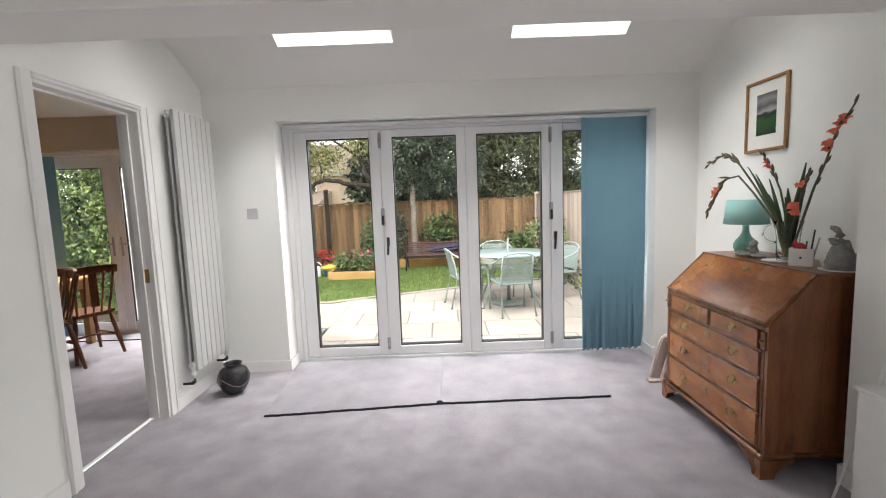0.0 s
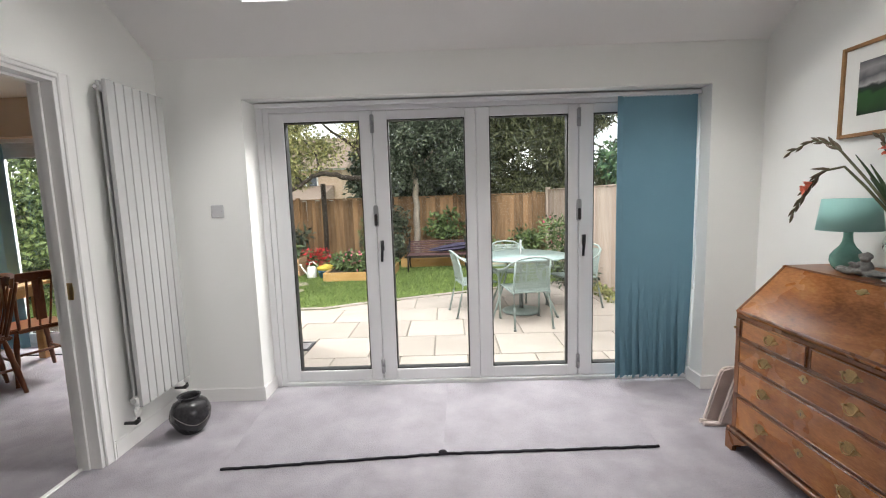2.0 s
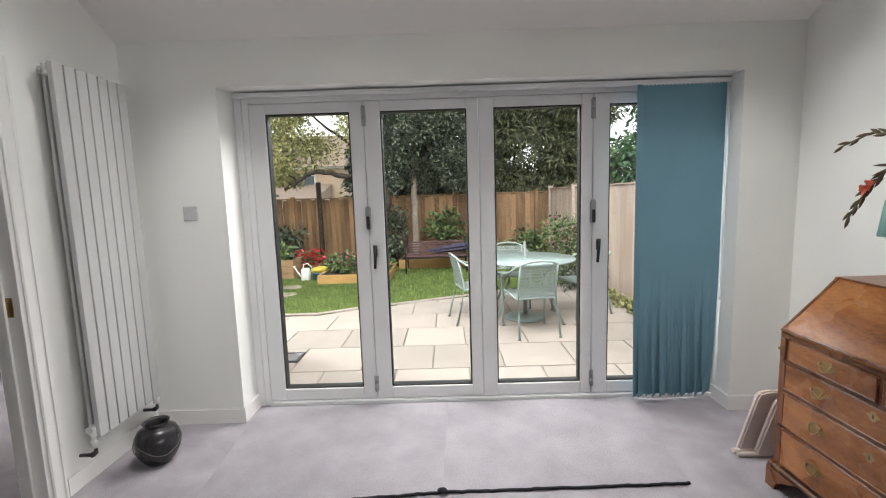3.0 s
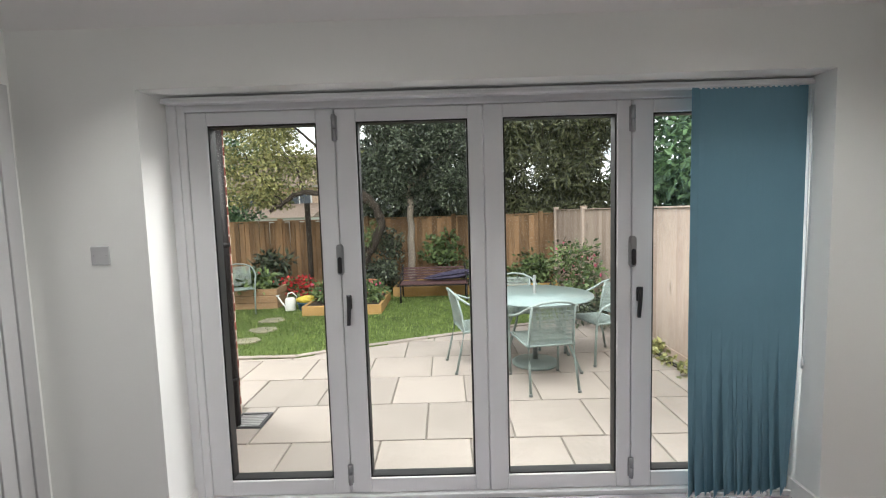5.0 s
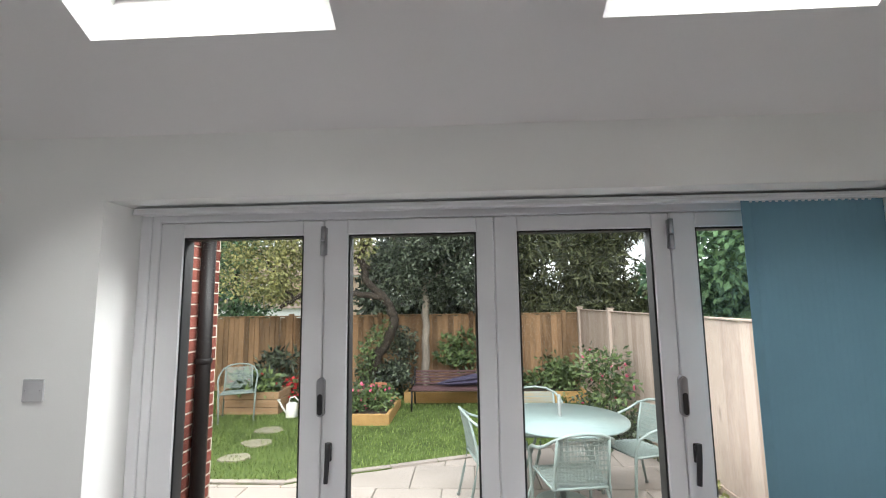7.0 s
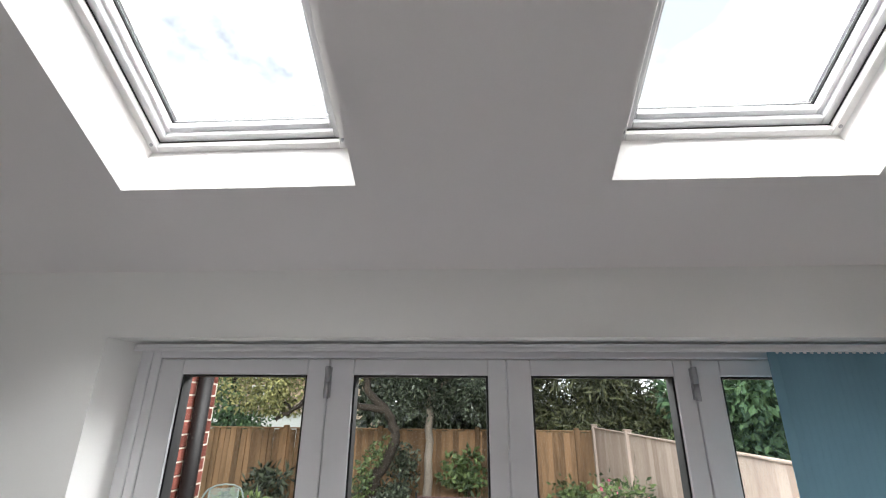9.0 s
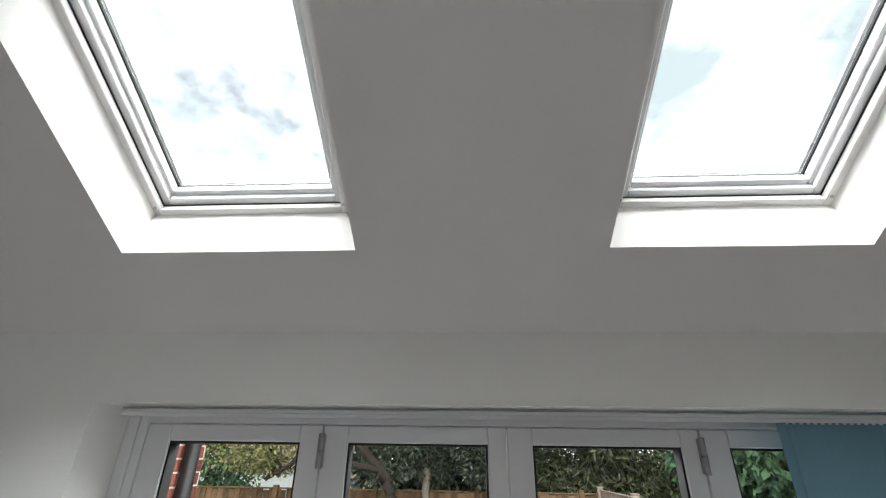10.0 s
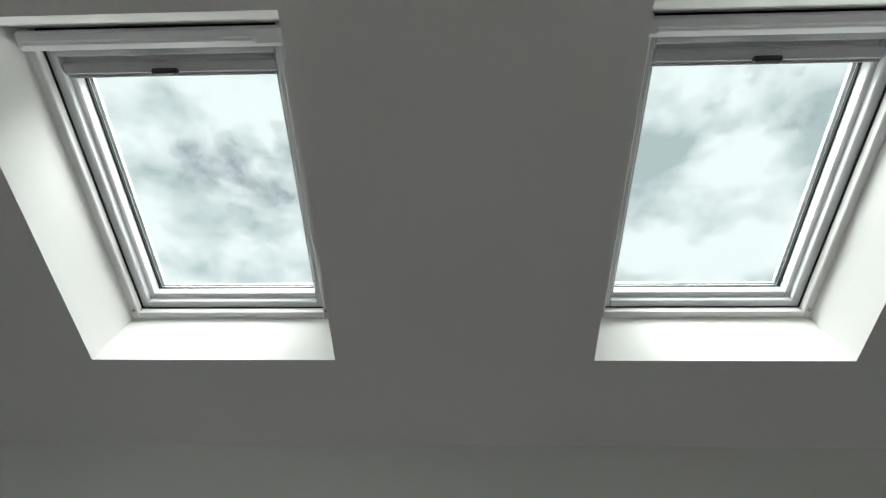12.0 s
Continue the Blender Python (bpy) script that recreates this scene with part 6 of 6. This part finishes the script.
tree("fruit_tree", "leaning old fruit tree with an arching branch and sparse pale leaves", (-1.38, 10.2, GROUND),
     [([(-1.38, 10.2, GROUND), (-1.34, 10.2, 0.35), (-1.2, 10.2, 0.77), (-0.9, 10.2, 1.33), (-0.98, 10.2, 1.66), (-1.39, 10.2, 2.07), (-1.5, 10.2, 2.5), (-1.5, 10.2, 3.1)], 0.12, 0.045),
      ([(-1.1, 10.2, 1.78), (-1.5, 10.1, 1.84), (-1.85, 9.9, 1.91), (-2.2, 9.9, 1.98), (-2.4, 9.9, 1.92), (-2.61, 9.9, 1.76), (-2.85, 9.9, 1.63)], 0.06, 0.03),
      ([(-1.35, 10.2, 2.3), (-2.0, 10.1, 2.8), (-2.6, 10.0, 3.3)], 0.04, 0.012),
      ([(-1.5, 10.2, 2.6), (-1.2, 10.2, 3.2), (-0.9, 10.1, 3.7)], 0.035, 0.012),
      ([(-2.25, 9.9, 1.95), (-2.35, 10.0, 2.4), (-2.75, 9.9, 2.9)], 0.03, 0.01),
      ([(-2.61, 9.9, 1.76), (-2.95, 9.9, 2.2), (-3.3, 9.9, 2.75)], 0.022, 0.007)],
     clumps_in(46, (-3.75, 9.6, 2.1), (-2.3, 10.6, 3.7), 0.2, 0.4, 31, 0.8) + clumps_in(22, (-3.8, 9.7, 1.8), (-2.7, 10.3, 2.2), 0.14, 0.24, 41, 0.8) + clumps_in(16, (-2.3, 9.7, 2.2), (-1.3, 10.6, 3.9), 0.2, 0.36, 42, 0.8), 12500, 0.07, 0.022, LEAF_PALE, BARK, 31, fill=0.2)
tree("evergreen_tree", "broad dark evergreen tree with a pale straight trunk", (-0.42, 10.9, GROUND),
     [([(-0.42, 10.9, GROUND), (-0.4, 10.9, 1.0), (-0.42, 10.95, 2.2), (-0.3, 10.95, 3.4)], 0.085, 0.05),
      ([(-0.42, 10.95, 2.0), (0.2, 10.8, 2.6), (0.8, 10.7, 3.2)], 0.045, 0.012),
      ([(-0.42, 10.95, 2.1), (-0.9, 10.8, 2.7), (-1.2, 10.7, 3.3)], 0.045, 0.012)],
     clumps_in(70, (-1.05, 10.3, 1.75), (0.95, 11.6, 4.3), 0.26, 0.44, 32, 0.85), 44000, 0.075, 0.02, LEAF_DARK, PALEBARK, 32)
tree("bamboo_hedge", "tall mass of bamboo and laurel behind the back fence", (2.2, 12.3, -0.05),
     [([(x, 12.3, -0.05), (x + 0.15, 12.25, 2.0), (x + 0.3, 12.1, 3.8)], 0.02, 0.008) for x in (1.3, 1.8, 2.3, 2.8, 3.3, 3.7)],
     clumps_in(90, (0.95, 11.75, 1.3), (4.6, 13.0, 3.95), 0.28, 0.5, 33, 0.9), 26000, 0.2, 0.024, LEAF_BAMBOO, BARK, 33, droop=0.5)
tree("conifer", "bright green conifer beyond the side fence", (5.2, 9.2, -0.05),
     [([(5.2, 9.2, -0.05), (5.2, 9.2, 2.5), (5.2, 9.2, 5.2)], 0.14, 0.04)],
     clumps_in(60, (3.9, 7.8, 1.2), (6.4, 10.4, 4.6), 0.3, 0.55, 34, 0.9), 20000, 0.14, 0.04, LEAF_CONIFER, BARK, 34, droop=0.5)
tree("boundary_tree", "leafy green tree rising behind the fence", (-5.2, 12.6, -0.05),
     [([(-5.2, 12.6, -0.05), (-5.1, 12.6, 1.6), (-5.0, 12.6, 3.2)], 0.12, 0.05)],
     clumps_in(26, (-6.6, 11.8, 1.2), (-4.5, 13.2, 3.4), 0.35, 0.6, 35, 0.9), 8000, 0.11, 0.03, LEAF_CONIFER, BARK, 35)
tree("far_hedge", "distant tree line beyond the back fence", (-1.5, 15.5, -0.05),
     [([(-1.5, 15.5, -0.05), (-1.5, 15.5, 2.0)], 0.12, 0.06)],
     clumps_in(36, (-2.6, 14.6, 0.6), (1.5, 16.5, 3.6), 0.5, 0.8, 36, 0.9), 11000, 0.2, 0.06, LEAF_DARK, BARK, 36)
tree("side_hedge", "tall pale green hedge outside the dining room doors", (-6.0, 7.9, -0.05),
     [([(-6.0, 7.9, -0.05), (-6.0, 7.9, 1.2), (-5.9, 7.9, 2.2)], 0.05, 0.02)],
     clumps_in(80, (-7.8, 7.3, 0.1), (-4.3, 8.6, 2.5), 0.25, 0.42, 37, 0.9), 26000, 0.085, 0.026, LEAF_HEDGE, BARK, 37)

# watering can
wc = empty("watering_can", pose(-2.33, 9.22, GROUND), "white plastic watering can standing on the grass", "watering can")
bm = bmesh.new()
lathe(bm, [(0.085, 0.0), (0.09, 0.01), (0.082, 0.2), (0.06, 0.22), (0.02, 0.222)], 24)
part("body", bm, WHITEPLASTIC, wc)
bm = bmesh.new()
tube(bm, [(-0.075, 0, 0.06), (-0.14, 0, 0.14), (-0.2, 0, 0.24)], 0.018, 8, r_end=0.012)
lathe(bm, [(0.012, 0.235), (0.03, 0.262), (0.025, 0.266)], 12, (-0.205, 0))
part("spout", bm, WHITEPLASTIC, wc)
bm = bmesh.new()
tube(bm, [(-0.05, 0, 0.21), (-0.03, 0, 0.29), (0.04, 0, 0.31), (0.11, 0, 0.24), (0.085, 0, 0.1)], 0.011, 8)
part("handle", bm, WHITEPLASTIC, wc)

tub = empty("blue_tub", pose(-2.08, 9.22, GROUND), "small blue plastic tub on the lawn edge", "tub")
bm = bmesh.new()
lathe(bm, [(0.09, 0.0), (0.1, 0.004), (0.125, 0.13), (0.132, 0.13), (0.132, 0.142), (0.12, 0.142), (0.1, 0.05)], 24)
part("body", bm, BLUEPLASTIC, tub)
bm = bmesh.new()
blob_statue(bm, [((0, 0, 0.18), 0.13, (1.2, 0.9, 0.42)), ((0.05, 0, 0.215), 0.09, (1.2, 0.9, 0.4))], 0.03, 9)
tagged(part("sack", bm, YELLOW, m=pose(-2.08, 9.22, GROUND)), "crumpled yellow compost sack lying in a blue tub", "sack")
bm = bmesh.new()
lathe(bm, [(0.11, 0.0), (0.13, 0.005), (0.17, 0.16), (0.175, 0.24), (0.185, 0.25), (0.18, 0.26), (0.155, 0.25), (0.12, 0.1)], 28)
tagged(part("blue_pot", bm, BLUEGLAZE, m=pose(-1.98, 10.15, GROUND)), "dark blue glazed garden pot near the fence", "pot")
bm = bmesh.new()
lathe(bm, [(0.08, 0.0), (0.1, 0.005), (0.12, 0.2), (0.14, 0.2), (0.14, 0.25), (0.12, 0.25), (0.08, 0.1)], 24)
tagged(part("clay_pot", bm, TERRACOTTA, m=pose(-1.1, 9.8, GROUND + 0.145)), "terracotta pot in the raised bed", "pot")
bm = bmesh.new()
tube(bm, [(-2.44, 10.75, GROUND), (-2.43, 10.75, 0.9), (-2.44, 10.75, 1.79)], 0.055, 8)
tagged(part("wooden_post", bm, BARK), "weathered round wooden post near the back fence", "post")

# stepping stones
for k, (x, y, s) in enumerate([(-2.35, 8.48, 0.2), (-2.25, 7.92, 0.19), (-2.26, 7.4, 0.18)]):
    bm = bmesh.new()
    r = random.Random(k + 40)
    slab(bm, [(s * r.uniform(0.85, 1.15) * math.cos(a), 0.8 * s * r.uniform(0.85, 1.15) * math.sin(a)) for a in [j * math.pi / 6 for j in range(12)]], 2, 0.0, 0.03)
    tagged(part("stepping_stone", bm, STEPSTONE, m=pose(x, y, GROUND - 0.004)), "flat irregular stepping stone set in the lawn", "stepping stone", "stepping stones in the lawn")

# house beyond the garden
hs = empty("house", pose(-9, 27, -0.05), "beige brick house with a tiled roof behind the garden", "house")
part("wall", boxes(((-7, 0, 0), (3.2, 8, 3.3))), HOUSEBRICK, hs)
bm = bmesh.new()
slab(bm, [(-0.5, 3.3), (8.5, 3.3), (4, 5.6)], 0, -7.4, 3.6)
part("roof", bm, HOUSEROOF, hs, "brown tiled pitched roof")
for x in (-5.5, -2.6, 0.4):
    wdw = part("window", boxes(((x, -0.06, 1.9), (x + 1.4, 0.02, 2.9)), bevel=0.02), WHITEPLASTIC, hs)
    part("pane", boxes(((x + 0.08, -0.08, 1.98), (x + 0.66, -0.055, 2.82)), ((x + 0.74, -0.08, 1.98), (x + 1.32, -0.055, 2.82))), DARKPANE, wdw)
part("gutter", boxes(((-7.3, -0.35, 3.2), (3.5, -0.2, 3.32)), bevel=0.03), WHITEPLASTIC, hs)
cons = part("conservatory", boxes(((-3.5, -3.0, 0), (2.6, 0, 1.55))), WHITEPLASTIC, hs, "white conservatory")
bm = bmesh.new()
slab(bm, [(-3.2, 1.55), (0, 1.55), (0, 2.35)], 0, -3.6, 2.7)
part("conservatory_roof", bm, HOUSEROOF, cons)

# brick wall of the dining extension, with downpipe
bw = structure("brick_wall", boxes(((-1.75, 4.34, -0.1), (-1.3735, 5.378, 2.72))), MORTAR, "red brick outer wall with pale mortar joints", "wall")
dp = empty("downpipe", pose(-1.322, 5.15, GROUND), "dark brown plastic downpipe fixed to the brick wall", "pipe")
bm = bmesh.new()
lathe(bm, [(0.044, 0.02), (0.044, 2.6)], 20)
part("pipe", bm, BROWNPVC, dp)
for z in (0.35, 1.35, 2.3):
    bm = bmesh.new()
    lathe(bm, [(0.047, z), (0.052, z + 0.005), (0.052, z + 0.03), (0.047, z + 0.035)], 20)
    box(bm, (-0.047, -0.02, z), (-0.03, 0.02, z + 0.035), 0.003)
    part("bracket", bm, BROWNPVC, dp)
bm = bmesh.new()
tube(bm, [(-1.27, 4.36, 2.25), (-1.27, 4.9, 2.25), (-1.27, 5.42, 2.25)], 0.055, 14)
box(bm, (-1.38, 4.36, 2.2), (-1.3, 5.42, 2.32), 0.004)
tagged(part("gutter", bm, BROWNPVC), "dark brown plastic gutter along the brick wall", "gutter")
dg = empty("drain_cover", pose(-1.24, 5.24, GROUND + 0.006), "grey plastic gully grating in the paving", "drain")
part("frame", boxes(((-0.12, -0.12, -0.01), (0.12, -0.1, 0.01)), ((-0.12, 0.1, -0.01), (0.12, 0.12, 0.01)), ((-0.12, -0.1, -0.01), (-0.1, 0.1, 0.01)), ((0.1, -0.1, -0.01), (0.12, 0.1, 0.01))), SLATE, dg)
for k in range(7):
    part("bar", boxes(((-0.1, -0.095 + k * 0.028, -0.004), (0.1, -0.085 + k * 0.028, 0.008))), GREYBLIND, dg)

# lawn edging stones
ed = empty("lawn_edging", None, "pale stone edging strip along the curved lawn", "edging", kind="structure")
acc = [p for p in EDGE if -3.4 < p[0] < 2.6]
for k in range(0, len(acc) - 2, 3):
    a, b = Vector((*acc[k], 0)), Vector((*acc[min(k + 3, len(acc) - 1)], 0))
    d = b - a
    nrm = Vector((-d.y, d.x, 0)).normalized()
    bm = bmesh.new()
    q = [a + d * 0.01, b - d * 0.01, b - d * 0.01 + nrm * 0.07, a + d * 0.01 + nrm * 0.07]
    slab(bm, [(p.x, p.y) for p in q], 2, GROUND - 0.03, GROUND + 0.022)
    part("edging_stone", bm, STONE, ed)

# patio slabs
pv = structure("pavement", boxes(((-3.6, 4.34, -0.4), (2.62, 8.3, GROUND - 0.012))), JOINT, "cream stone slab patio with sandy joints", "pavement")
rnd = random.Random(12)
courses = [4.345, 4.903, 5.49, 6.085, 6.665, 7.235, 7.82, 8.3]
PITCH = 0.6185
slab_cache = {}
for j in range(len(courses) - 1):
    y0, y1 = courses[j], courses[j + 1]
    x = -0.811 - 5 * PITCH + (PITCH / 2 if j % 2 else 0.0)
    west = -1.37 if y0 < 5.3 else -3.5
    while x < 2.58:
        x0, x1 = max(x, west), min(x + PITCH, 2.6)
        x += PITCH
        if x1 - x0 < 0.06 or y0 > lawn_edge(max(min((x0 + x1) / 2, 2.6), -7)) + 0.3:
            continue
        key = (round(x1 - x0, 3), round(y1 - y0, 3))
        if key not in slab_cache:
            bm = boxes(((0.006, 0.006, -0.03), (key[0] - 0.006, key[1] - 0.006, 0.0)), bevel=0.004)
            slab_cache[key] = mesh_of("slab", bm)
            slab_cache[key].materials.append(STONE)
        ob = new("slab", slab_cache[key])
        ob.parent = pv
        ob.matrix_basis = pose(x0, y0, GROUND + rnd.uniform(-0.0015, 0.0015))

# bricks of the side wall
bm = boxes(((0, 0, 0), (0.012, 0.215, 0.065)), bevel=0.003)
brick_me = mesh_of("brick", bm)
brick_me.materials.append(BRICK)
bm = boxes(((0, 0, 0), (0.012, 0.1025, 0.065)), bevel=0.003)
half_me = mesh_of("brick", bm)
half_me.materials.append(BRICK)
for row in range(36):
    z = GROUND + 0.01 + row * 0.075
    if row % 2:
        ys_ = [(4.385 - 0.0225 + k * 0.225, brick_me) for k in range(4)] + [(5.2725, half_me)]
    else:
        ys_ = [(4.36, half_me)] + [(4.475 + k * 0.225, brick_me) for k in range(4)]
    for y, mm in ys_:
        ob = new("brick", mm)
        ob.parent = bw
        ob.matrix_basis = pose(-1.382 + rnd.uniform(-0.0015, 0.0015), y, z)


# made-up window, never in view, framing the added side lamp
fw = empty("window_3", None, "white frame of a made-up, unseen window round the added side lamp", "window", kind="structure")
part("window_frame", boxes(((4.1, -2.2, 0.9), (4.16, -2.14, 2.1)), ((4.1, 0.34, 0.9), (4.16, 0.4, 2.1)), ((4.1, -2.14, 0.9), (4.16, 0.34, 0.96)), ((4.1, -2.14, 2.04), (4.16, 0.34, 2.1)), bevel=0.004), UPVC, fw)
